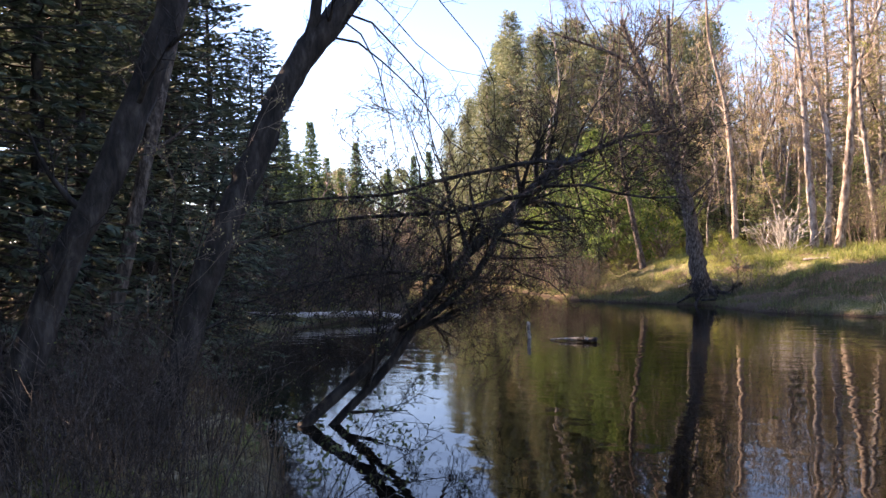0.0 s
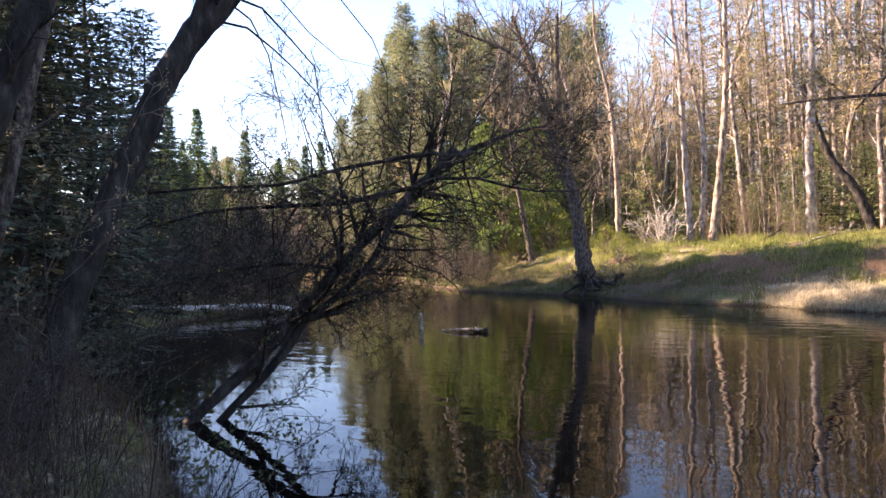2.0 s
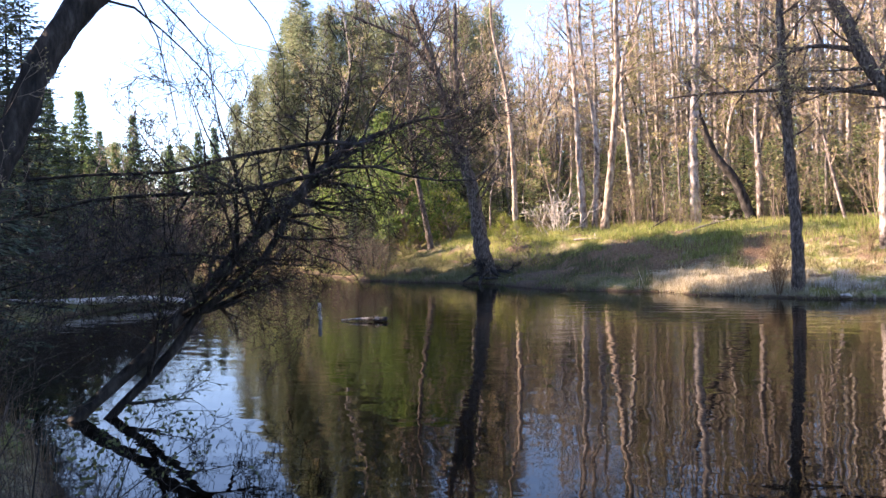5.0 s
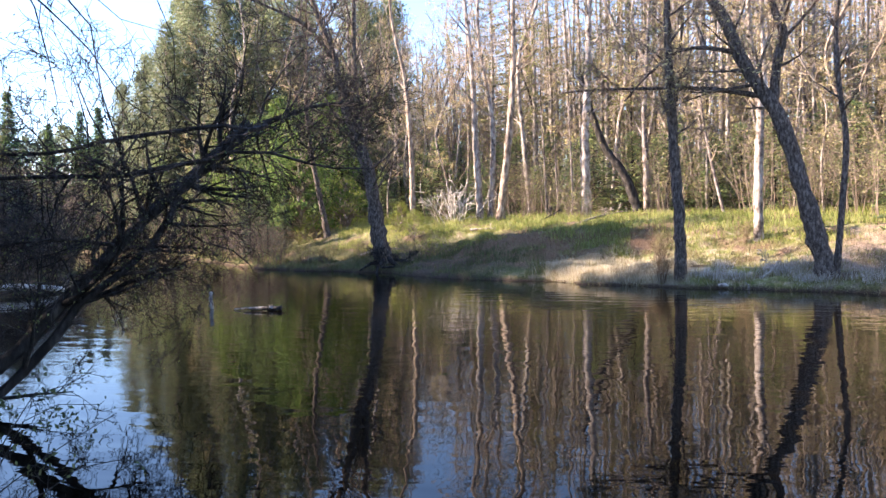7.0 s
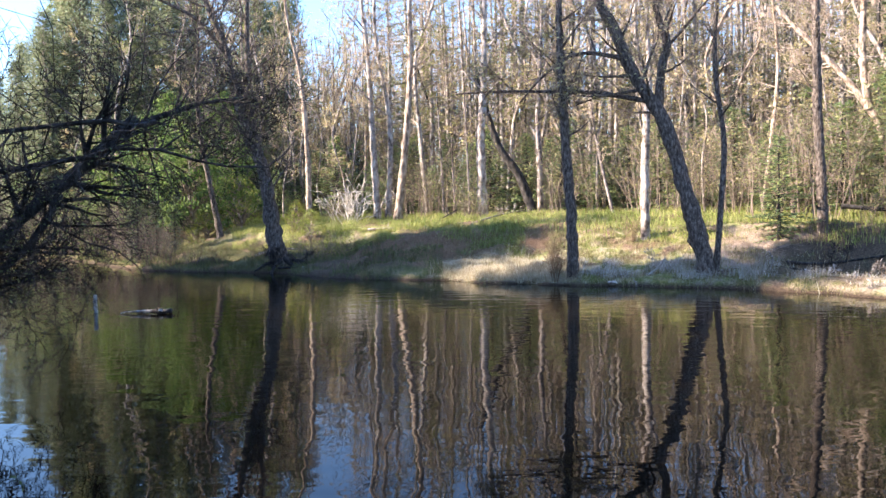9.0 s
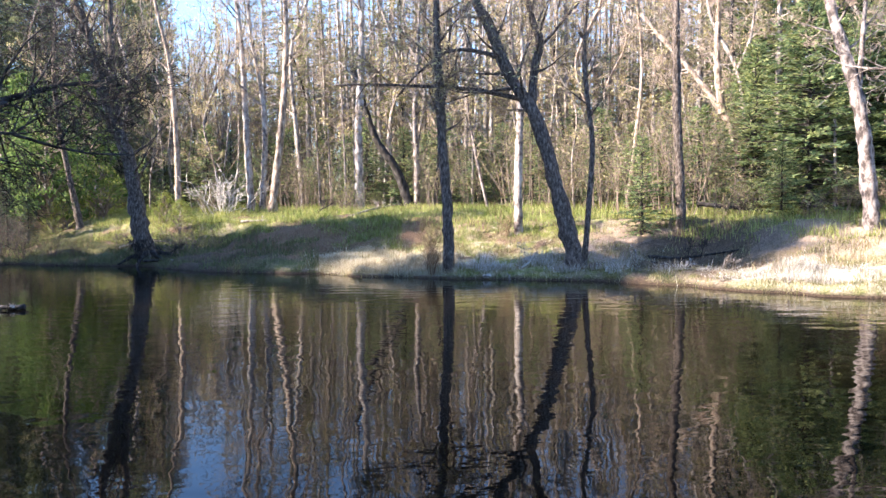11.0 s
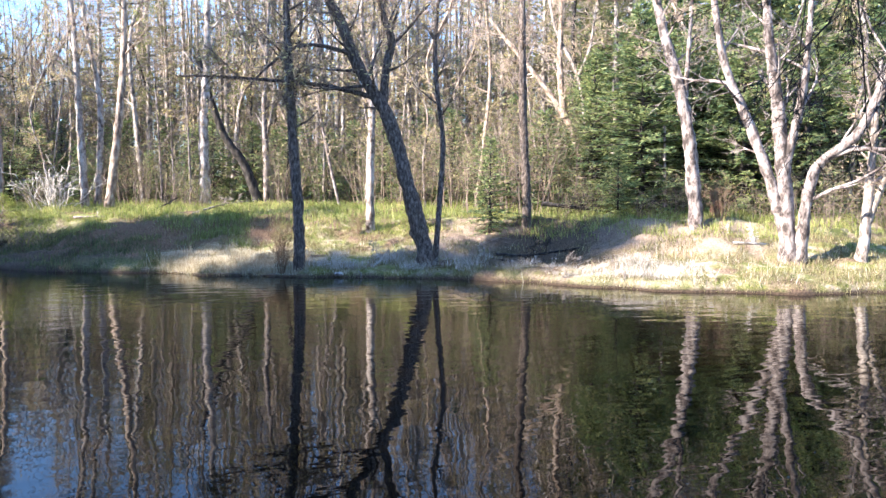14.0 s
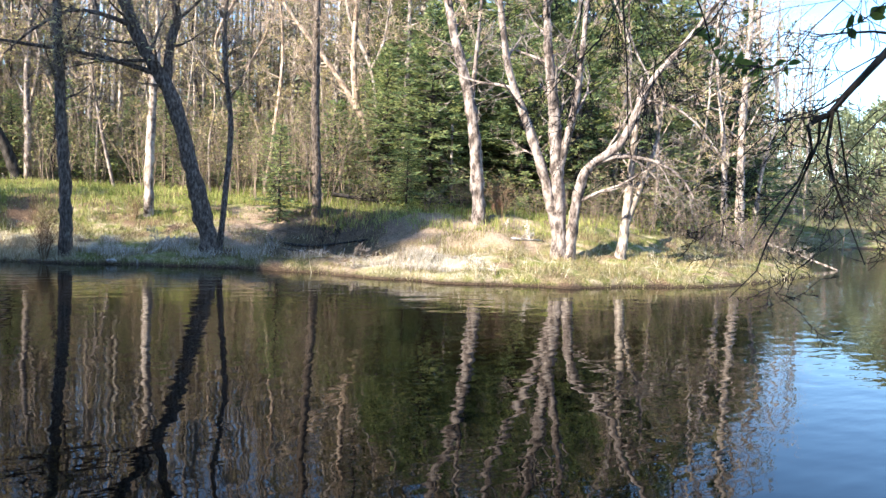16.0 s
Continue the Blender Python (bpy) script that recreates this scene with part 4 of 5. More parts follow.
tree("hanging_twig", "thin dark twigs hanging from overhead", [
    ([(3.13, 0.72, 3.1), (3.12, 0.72, 2.84), (3.12, 0.72, 2.71), (3.13, 0.69, 2.45), (3.13, 0.67, 2.18), (3.13, 0.65, 2.09)], 0.005, 0.0015),
    ([(3.13, 0.70, 3.1), (3.12, 0.71, 2.84), (3.11, 0.73, 2.71), (3.10, 0.80, 2.55), (3.07, 0.92, 2.42), (3.05, 1.00, 2.31)], 0.005, 0.0015),
    ([(3.2, 0.15, 3.05), (3.19, 0.26, 2.82), (3.18, 0.39, 2.62), (3.16, 0.59, 2.45), (3.15, 0.73, 2.38)], 0.004, 0.0013),
    ([(3.21, -0.3, 3.0), (3.20, -0.13, 2.79), (3.20, -0.06, 2.68), (3.20, 0.03, 2.59), (3.21, 0.13, 2.44), (3.21, 0.29, 2.32), (3.22, 0.50, 2.25)], 0.003, 0.0013),
    ([(3.4, 0.75, 3.05), (3.37, 0.95, 2.78), (3.36, 0.97, 2.5), (3.35, 1.02, 2.32)], 0.004, 0.0015)],
    BARK_DARK, 63, limbs=10, reach=0.55, start=0.1, spec={"fine": 0.0014, "n": {1: 3, 2: 3, 3: 4}, "wobble": 0.22, "lift": -0.15}, twig=BARK_DARK, category="branch", down=True, limb_lift=-0.5, split=False)


def leafy_twig(seed, points, count, size):
    """A thin twig with a few broad leaves."""
    rng = random.Random(seed)
    base = Vector(points[0])
    ob = thing("leafy_twig", base, "thin twig with broad dark green leaves", "branch", "leafy twigs overhead")
    b = Buf()
    ax, _ = stem(b, [Vector(p) - base for p in points], 0.004, 0.0015, rng, 5, 0.04)
    twig = part("twig", b, BARK_DARK, ob)
    for i in range(count):
        q = ax[int((0.35 + 0.65 * i / count) * (len(ax) - 1))]
        lf = Buf()
        d = (rand_dir(rng) + Vector((0, 0, -0.2))).normalized()
        side = d.cross(rand_dir(rng)).normalized()
        nrm = d.cross(side)
        s = size * rng.uniform(0.7, 1.2)
        rows = [(0, 0.02), (0.2, 0.42), (0.45, 0.56), (0.75, 0.36), (1, 0.02)]
        for u, w in rows:
            c = q + d * (s * u) + nrm * (s * 0.12 * math.sin(3.1 * u))
            lf.v += [(c + side * (s * w / 2) + nrm * (s * 0.08 * w))[:], c[:], (c - side * (s * w / 2) + nrm * (s * 0.08 * w))[:]]
        for r in range(4):
            o = 3 * r
            lf.f += [(o, o + 1, o + 4, o + 3), (o + 1, o + 2, o + 5, o + 4)]
        part("leaf", lf, LEAF, twig)
    return ob


leafy_twig(64, [(3.17, 0.5, 2.83), (3.18, 0.42, 2.64), (3.19, 0.38, 2.52), (3.19, 0.33, 2.46), (3.21, 0.2, 2.45), (3.22, 0.07, 2.46)], 30, 0.06)
leafy_twig(65, [(3.19, -0.36, 2.72), (3.19, -0.24, 2.68), (3.20, -0.18, 2.65), (3.20, -0.11, 2.59), (3.21, -0.04, 2.57)], 18, 0.05)

# ---- conifers ----
fir_a = conifer("fir_tree", "broad soft green fir with layered boughs at the forest edge", 7.4, 3.1, 71, needles=FIR, droop=0.32, bare=0.02, gap=0.24, density=1.3, spray=0.22, fill=2.2, broad=1.0, taper=0.72, flat=0.2, group="firs at the forest edge")
fir_b = conifer("fir_tree", "young green fir with low layered boughs", 5.0, 1.9, 72, needles=FIR, droop=0.35, bare=0.02, gap=0.26, density=1.1, spray=0.22, fill=1.8, broad=1.2, taper=0.75, flat=0.2, group="firs at the forest edge")
# Near-bank conifers, their shade put into the needle colour.
shaded_conifer_a = conifer("shaded_conifer", "dark fine-needled conifer on the shaded near bank", 13.0, 2.9, 76, needles=NEEDLE_SHADED, droop=0.55, bare=0.02, gap=0.36, density=1.0, spray=0.23, fill=2.6, broad=1.4, taper=0.5, flat=0.45, layered=0.3, group="dark conifers of the near bank")
shaded_conifer_b = conifer("shaded_conifer", "ragged dark conifer with drooping sprays", 11.0, 2.4, 77, needles=NEEDLE_SHADED, droop=0.7, bare=0.02, gap=0.42, density=1.0, spray=0.23, fill=2.3, broad=1.35, taper=0.6, flat=0.3, group="dark conifers of the near bank")
spruce_a = conifer("spruce_tree", "tall dark green spruce in the forest", 15.0, 2.9, 73, droop=0.7, bare=0.04, gap=0.4, density=1.0, spray=0.3, fill=1.9, broad=1.35, taper=0.95, group="forest spruces")
spruce_b = conifer("spruce_tree", "tall narrow dark spruce", 14.0, 2.2, 74, droop=0.8, bare=0.06, gap=0.4, density=1.0, spray=0.28, fill=1.9, broad=1.35, taper=0.95, group="forest spruces")
pine_a = conifer("pine_tree", "tall pine with layered grey-green boughs", 17.0, 3.6, 75, taper=0.45, needles=NEEDLE_GREY, bark=BARK_GREY, droop=0.1, bare=0.3, gap=0.55, density=1.2, spray=0.26, fill=2.6, broad=0.6, layered=0.9, group="forest pines")


def stand(ob, x, y, turn=0.0, size=1.0, sink=0.05):
    """Moves a built thing itself to its place."""
    ob.matrix_world = at_ground(x, y, turn, 1.0, sink)
    ob.scale = (size, size, size)


stand(fir_a, *polar(63.9, 28.2), 0, 1.0)
for az, d, s in ((60.6, 29.6, 0.8), (67.4, 30.5, 0.9), (70.6, 29.5, 0.95), (74.5, 30, 1.0), (79, 32, 0.95), (65.4, 33.5, 1.25), (72.4, 35, 1.35), (77.4, 36, 1.3), (61.5, 36, 1.2)):
    put(fir_a, *polar(az, d), az * 53 % 360, s)
stand(fir_b, *polar(53.2, 25.0), 0, 0.62)
for az, d, s in ((57.0, 30, 0.75), (52.5, 33, 0.7), (67.2, 30, 1.1), (72.3, 33, 1.2), (77, 33, 1.1), (45.5, 33, 0.75), (41.5, 37, 0.7), (36.2, 38, 0.8), (33.5, 40, 0.9), (86, 42, 1.0), (48.5, 38, 0.9), (62.3, 25.9, 0.45),
                 (30.5, 44, 0.9), (27.5, 46, 0.8), (38.6, 42, 0.9), (43.2, 44, 0.9), (50.4, 42, 1.0), (55.2, 36, 1.0), (58.8, 38, 1.1), (24, 48, 0.9), (21, 46, 0.8)):
    put(fir_b, *polar(az, d), az * 37 % 360, s)

# ---- the forest behind: shared kinds of tree, scattered ----
bare_kinds = []
for k in range(6):
    rr = random.Random(80 + k)
    h = 13 + 1.2 * k
    pts = [(0.36 * rr.uniform(-1, 1) * j, 0.36 * rr.uniform(-1, 1) * j, h * j / 5) for j in range(6)]
    bare_kinds.append(tree("forest_tree", ("tall slim bare trunk in the forest", "slim grey tree with yellow budding twigs", "tall pale trunk with fine bare twigs", "dark bare forest trunk", "tall tan forest trunk with budding twigs", "grey forest tree in first young leaf")[k],
                           [(pts, 0.06 + 0.014 * k, 0.02)], (BARK_GREY, BARK_GREY, BARK_PALE, BARK_DARK, BARK_TAN, BARK_GREY)[k], 90 + k, limbs=15, reach=2.2, start=0.2,
                           bud=BUD_GREEN if k == 5 else BUD, spec={"buds": (0.5, 0.95, 0.4, 0.6, 0.95, 0.95)[k], "bud": 0.095, "tip": 1, "fine": 0.006, "n": {1: 5, 2: 5, 3: 4}}, twig=(TWIG, TWIG_PALE, TWIG_PALE, TWIG, TWIG_PALE, TWIG_PALE)[k], group="forest trunks", split=False))
thickets = [shrub("thicket_shrub", label, h, w, 101 + k, stems=n, group="undergrowth", fine=0.006, twig=tw, bud=BUD, buds=0.2, tip=1, wobble=0.2)
            for k, (label, h, w, n, tw) in enumerate((("leafless pale undergrowth of fine stems", 2.6, 1.5, 11, TWIG), ("tall thin leafless saplings growing together", 4.2, 1.5, 7, TWIG), ("low tangled brown undergrowth", 1.5, 2.2, 14, TWIG), ("slim budding saplings in a clump", 3.4, 1.0, 6, TWIG_PALE)))]
thicket = thickets[0]
olive = shrub("budding_shrub", "tall undergrowth shrub in olive young leaf", 3.4, 2.4, 103, stems=9, twig=TWIG, bud=OLIVE, buds=0.9, bud_size=0.11, group="undergrowth", tip=2)
green_shrub = shrub("budding_shrub", "undergrowth shrub with fresh green leaves", 1.7, 1.6, 102, stems=14, bud=BUD_GREEN, buds=0.9, bud_size=0.08, group="undergrowth", tip=1)


def scatter(kinds, count, az0, az1, s0, s1, seed, lo=0.8, hi=1.15, apart=1.0, taken=None, lean=0.0, clear=None):
    """Copies of kinds at random on the far bank, s0 to s1 metres behind the shoreline."""
    rng = random.Random(seed)
    taken = [] if taken is None else taken
    made = tries = 0
    while made < count and tries < count * 60:
        tries += 1
        az = rng.uniform(az0, az1)
        d = rng.uniform(18, 85)
        x, y = polar(az, d)
        s = float(shore_distance(np.array(x), np.array(y), FAR_SHORE))
        if not s0 < s < s1 or any((x - a) ** 2 + (y - b) ** 2 < apart * apart for a, b in taken):
            continue
        if clear and clear[0] < az < clear[1] and s < clear[2] and rng.random() < 0.75:
            continue
        taken.append((x, y))
        ob = kinds[made % len(kinds)]
        if not ob.get("stood"):
            stand(ob, x, y, rng.uniform(0, 360), rng.uniform(lo, hi))
            ob["stood"] = 1
        else:
            put(ob, x, y, rng.uniform(0, 360), rng.uniform(lo, hi), 0.1, rng.uniform(-lean, lean))
        made += 1


spots = []
scatter(bare_kinds, 120, 12, 88, 10.5, 34, 111, 0.7, 1.1, 1.3, spots, 8, (58, 84, 32))
scatter(bare_kinds, 60, 14, 89, 34, 60, 112, 0.9, 1.25, 1.5, spots, 5)
scatter([spruce_a, spruce_b], 10, 50, 88, 34, 58, 113, 0.6, 1.0, 3.0, spots)
scatter([pine_a], 8, 50, 87, 36, 62, 114, 0.75, 0.95, 3.5, spots)
scatter(bare_kinds, 26, 14, 27, 18, 50, 118, 0.85, 1.2, 1.3, spots, 6)
scatter([pine_a], 5, 60, 85, 16, 40, 119, 0.8, 1.0, 3.0, spots)
scatter(thickets[::2], 70, 12, 89, 10.5, 30, 115, 0.6, 1.2, 0.8, None, 8)
scatter(thickets[1::2], 30, 12, 89, 12, 30, 122, 0.6, 1.1, 0.8, None, 8)
scatter([olive], 26, 22, 60, 9.5, 22, 121, 0.6, 1.1, 1.0, None, 6)
scatter([green_shrub], 30, 10, 90, 8.5, 18, 116, 0.5, 1.1, 1.2)


def far_woods():
    """Deep woods behind the first rows: slim trunks and a haze of budding crowns, past counting."""
    rng = random.Random(117)
    trunks, twigs, haze, dark = Buf(), Buf(), Buf(), Buf()
    n = 0
    while n < 800:
        az, d = rng.uniform(12, 90), rng.uniform(42, 92)
        x, y = polar(az, d)
        s = float(shore_distance(np.array(x), np.array(y), FAR_SHORE))
        if s < 21:
            continue
        n += 1
        g = float(ground_height(x, y))
        h = rng.uniform(10, 17) * (1.3 if az > 27.5 else 0.92)
        lean = Vector((rng.uniform(-0.8, 0.8), rng.uniform(-0.8, 0.8), 0))
        trunks.tube([Vector((x, y, g - 0.2)), Vector((x, y, g + h * 0.5)) + lean * 0.4, Vector((x, y, g + h)) + lean], [rng.uniform(0.08, 0.2), 0.09, 0.03], 4, False)
        bare = rng.random() < 0.8
        for _ in range(270 if bare else 190):
            u = rng.random() ** 1.1
            r = (2.0 if bare else 2.3 * (1.08 - u)) * math.sqrt(rng.random())
            a = rng.uniform(0, 6.283)
            q = Vector((x + r * math.cos(a), y + r * math.sin(a), g + h * (0.12 + 0.88 * u))) + lean * u
            v = rand_dir(rng)
            if bare and rng.random() < 0.7:
                v = (v * 0.8 + Vector((math.cos(a), math.sin(a), 1.1))).normalized()
                size = rng.uniform(0.5, 1.3)
                twigs.leaf(q, v, v.orthogonal().normalized(), size, rng.uniform(0.035, 0.065))
                continue
            if not bare:
                v.z *= 0.35
                v.normalize()
            size = rng.uniform(0.18, 0.42) * (0.7 if bare else 1)
            (haze if bare else dark).leaf(q, v, v.orthogonal().normalized(), size, size * 0.45)
    under, low = Buf(), Buf()
    n = 0
    while n < 44000:
        az, d = rng.uniform(10, 90), rng.uniform(42, 85)
        x, y = polar(az, d)
        if float(shore_distance(np.array(x), np.array(y), FAR_SHORE)) < 24:
            continue
        for _ in range(8):
            v = rand_dir(rng)
            px, py = x + rng.gauss(0, 0.7), y + rng.gauss(0, 0.7)
            q = Vector((px, py, 2.3 + 8.0 * rng.random() ** 1.5))
            size = rng.uniform(0.2, 0.5)
            (under if rng.random() < 0.55 else low).leaf(q, v, v.orthogonal().normalized(), size, size * 0.5)
            n += 1
    ob = thing("far_woods", (0, 0, 0), "deep mixed woods of bare and evergreen trees", "forest")
    ob["kind"] = "stuff"
    for name, b, mat in (("trunk_row", trunks, BARK_GREY), ("twigwork", twigs, TWIG_PALE), ("budding_crown", haze, BUD), ("evergreen_crown", dark, NEEDLE_GREY), ("undergrowth", under, NEEDLE_GREY), ("brown_undergrowth", low, NEEDLE_SHADED)):
        part(name, b, mat, ob)["kind"] = "stuff"


far_woods()

# leafy mass beyond the riverside tree
cedar = leafy("cedar_tree", "bright green leafy tree in sunlight", 7.5, 2.2, 121, leaf=LEAF, clumps=170, per=42, size=0.17, group="green trees by the bend")
stand(cedar, *polar(12.4, 37), 0, 0.85)
for az, d, s, tr in ((9.8, 41, 0.85, 60), (14.6, 41, 0.9, 120), (7.6, 44, 0.8, 200), (11.2, 46, 1.0, 10)):
    put(cedar, *polar(az, d), tr, s)
tall_green = leafy("tall_tree", "tall full tree in soft grey-green young leaf", 17.0, 3.6, 122, leaf=LEAF_HAZE, clumps=520, per=34, size=0.16, low=0.03, group="tall trees by the bend", cone=True, loose=0.9)
stand(tall_green, *polar(4.9, 57), 0, 0.95)
for k, (az, d, s) in enumerate(((7.6, 56, 0.95), (10.2, 58, 1.0), (0.7, 63, 0.62), (13.2, 55, 0.9), (2.4, 59, 0.72), (8.9, 54, 0.9), (16, 60, 1.0), (18.3, 60, 0.92), (17.2, 55, 0.9), (19.2, 55, 0.92), (11.4, 52, 0.85), (5.9, 54, 0.9), (3.4, 56, 0.75))):
    put(tall_green, *polar(az, d), 67 * k, s)
tall_spire = conifer("tall_cedar", "tall grey-green evergreen with a ragged pointed top", 17.0, 2.6, 124, needles=LEAF_HAZE, bark=BARK_GREY, droop=0.3, bare=0.03, gap=0.2, density=1.0, spray=0.26, fill=2.6, broad=1.1, taper=0.5, group="tall trees by the bend")
stand(tall_spire, *polar(5.4, 55), 0, 1.02)
for k, (az, d, s) in enumerate(((3.6, 54, 0.8), (7.2, 50, 0.86), (1.9, 56, 0.62), (9.7, 50, 0.9), (12.4, 50, 0.85), (14.6, 52, 0.75))):
    put(tall_spire, *polar(az, d), 67 * k, s)
for k, (az, d, s) in enumerate(((8.3, 47, 0.95), (10.8, 49, 1.0), (14.0, 46, 0.95), (15.8, 47, 1.0), (5.4, 50, 0.8), (12.3, 44, 0.8), (17.5, 44, 0.95), (19.5, 46, 1.0))):
    put(bare_kinds[(5, 1, 4)[k % 3]], *polar(az, d), 70 * k, s)
for k, (az, d, s) in enumerate(((18.6, 42, 0.72), (20.2, 45, 0.75), (21.4, 43, 0.7), (22.8, 46, 0.72), (24.0, 44, 0.66), (19.6, 48, 0.8))):
    put(bare_kinds[(1, 5, 0)[k % 3]], *polar(az, d), 47 * k, s, 0.05, 3 - 2 * k)
put(spruce_b, *polar(4.4, 60), 10, 1.2)
put(olive, *polar(56.5, 27.5), 0, 1.0)
for k, (az, d, s) in enumerate(((52.6, 28.5, 0.9), (54.6, 29.5, 1.1), (58.4, 29, 1.0), (50.5, 30, 0.9), (48.4, 31, 0.8), (56.0, 33, 1.2), (44.5, 33, 0.8), (53.0, 34, 1.2), (41, 34, 0.7), (59.6, 27, 0.5), (66.5, 27.4, 0.4), (38.0, 36, 0.8), (33, 38, 0.9), (29, 39, 0.9), (76, 27.5, 0.6), (79.5, 28, 0.7), (82, 29, 0.8))):
    put(olive, *polar(az, d), 71 * k, s)
for k in range(13):
    put((olive, green_shrub)[k % 2], *polar(58.5 + 1.9 * k, 25.6 + 1.2 * (k % 3)), 57 * k, (0.3, 0.6)[k % 2] + 0.06 * (k % 3))
for k, (az, d, s) in enumerate(((57, 38, 0.9), (60, 40, 1.1), (63, 38, 1.1), (66, 42, 1.2), (69, 39, 1.1), (72, 42, 1.2), (75.5, 40, 1.1), (79, 41, 1.1), (82.5, 42, 1.0), (54, 43, 0.85), (48, 47, 0.8), (85.5, 46, 1.0), (62, 34, 0.85), (66.3, 36, 1.0), (71, 36, 1.0), (76, 37, 1.0), (80.5, 38, 0.9))):
    put((pine_a, spruce_a, pine_a, spruce_b)[k % 4] if az > 56 else pine_a, *polar(az, d), 67 * k, s)
for az, d, s in ((26.4, 44, 0.85), (29.4, 48, 0.95), (34.5, 47, 0.9), (37.4, 50, 0.9), (43.5, 49, 0.9), (31, 54, 0.9)):
    put(pine_a, *polar(az, d), 41 * az, s)
# young evergreens that keep the wood dark behind the first trunks
for k in range(30):
    az = 17.5 + 42 * (k + 0.5) / 30
    put(fir_b, *polar(az, (43 - 0.22 * (az - 17)) + 5.5 * (k * 7 % 5) / 4), 77 * k, 0.55 + 0.12 * (k % 4))
for k, (az, d, s) in enumerate(((81, 38, 1.5), (85, 42, 1.25), (86, 48, 1.3), (83, 46, 1.6), (78, 42, 1.7), (75, 37, 1.5), (71.5, 34, 1.35), (69, 33, 1.3))):
    put(fir_a, *polar(az, d), 91 * k, s)
for k, (az, d, s) in enumerate(((74, 29, 0.8), (77, 31, 0.85), (80, 30, 0.8), (82.5, 33, 0.9), (85, 35, 0.85), (86.5, 38, 0.9), (72, 33, 0.9))):
    put(bare_kinds[(2, 5, 2, 1)[k % 4]], *polar(az, d), 83 * k, s, 0.05, 5 * (k % 3) - 5)
scatter([pine_a], 8, 46, 85, 24, 44, 120, 0.85, 1.15, 3.0, spots)
for k, (x, y, s) in enumerate(((4.9, 43, 0.6), (5.4, 46, 0.9), (3.6, 47.6, 0.8), (1.6, 51, 0.8), (-1.2, 52.6, 0.9), (-4, 54, 0.9), (6.2, 40.4, 0.5), (2.8, 53, 1.0), (-7, 56, 1.0), (6.6, 43.5, 0.9), (-10, 57.5, 1.0), (4.6, 50.5, 1.0))):
    put(fir_b, x, y, 40 * k, s)
    put(thickets[k % 4], x + 0.9, y - 1.4, 70 * k, 0.9)

for k, (x, y, s) in enumerate(((28.5, 1.0, 0.8), (30, 2.0, 0.9), (31.5, 1.6, 0.8), (33, 2.4, 1.0), (26.8, 2.0, 0.8), (29.4, 3.4, 1.1), (32.2, 4.0, 1.2), (38, 3.5, 1.2), (45, 3, 1.2))):
    put((thickets[2], green_shrub)[k % 2], x, y, 53 * k, s)

# far valley beyond the bend
pointed = conifer("pointed_spruce", "distant dark spruce with a dense pointed crown", 15.0, 4.4, 78, needles=NEEDLE, droop=0.6, bare=0.02, gap=0.26, density=1.1, spray=0.36, fill=3.0, broad=1.6, taper=1.15, group="distant spruces")
stand(pointed, *polar(-11.2, 118), 0, 1.3)
for k, (az, d, s) in enumerate(((-9.3, 112, 1.35), (-8.2, 125, 1.05), (-6.1, 122, 1.2), (-1.9, 120, 1.0), (-12.7, 110, 1.3), (-0.8, 130, 1.1), (-3.8, 128, 0.9), (-14, 105, 1.2), (1.0, 118, 1.0), (-7.3, 116, 0.85), (-10.3, 124, 1.1))):
    put(pointed, *polar(az, d), k * 50, s * 0.92)
round_tree = leafy("round_tree", "distant tree in fresh yellow-green leaf", 11.0, 3.8, 123, leaf=LEAF_HAZE, clumps=130, per=22, size=0.34, low=0.05, group="distant leafing trees")
stand(round_tree, *polar(-15, 135))
for k in range(1, 17):
    put(round_tree, *polar(-15 + 1.1 * k, 132 + 9 * (k % 3)), 47 * k, 0.85 + 0.12 * (k % 4))
for k in range(8):
    put(round_tree, *polar(95 + 1.2 * k, 62 + 6 * (k % 3)), 61 * k, 0.75 + 0.1 * (k % 4))
for k in range(6):
    put(olive, *polar(88.3 + 1.1 * k, 50 + 6 * (k % 3)), 39 * k, 0.8)
for k in range(16):
    put(round_tree, *polar(88.5 + 0.65 * k, 100 + 9 * (k % 4)), 71 * k, 1.0 + 0.1 * (k % 3))
for k in range(20):
    put(thicket, *polar(-12 + 0.85 * k, 56 + 7 * (k % 4)), 33 * k, 1.6)

# ---- the dark near bank ----
near_rng = random.Random(131)
near_conifers = (shaded_conifer_a, shaded_conifer_b)
stand(shaded_conifer_a, *polar(-20.5, 12.5), 30, 0.75)
stand(shaded_conifer_b, *polar(-27, 10.5), 80, 0.8)
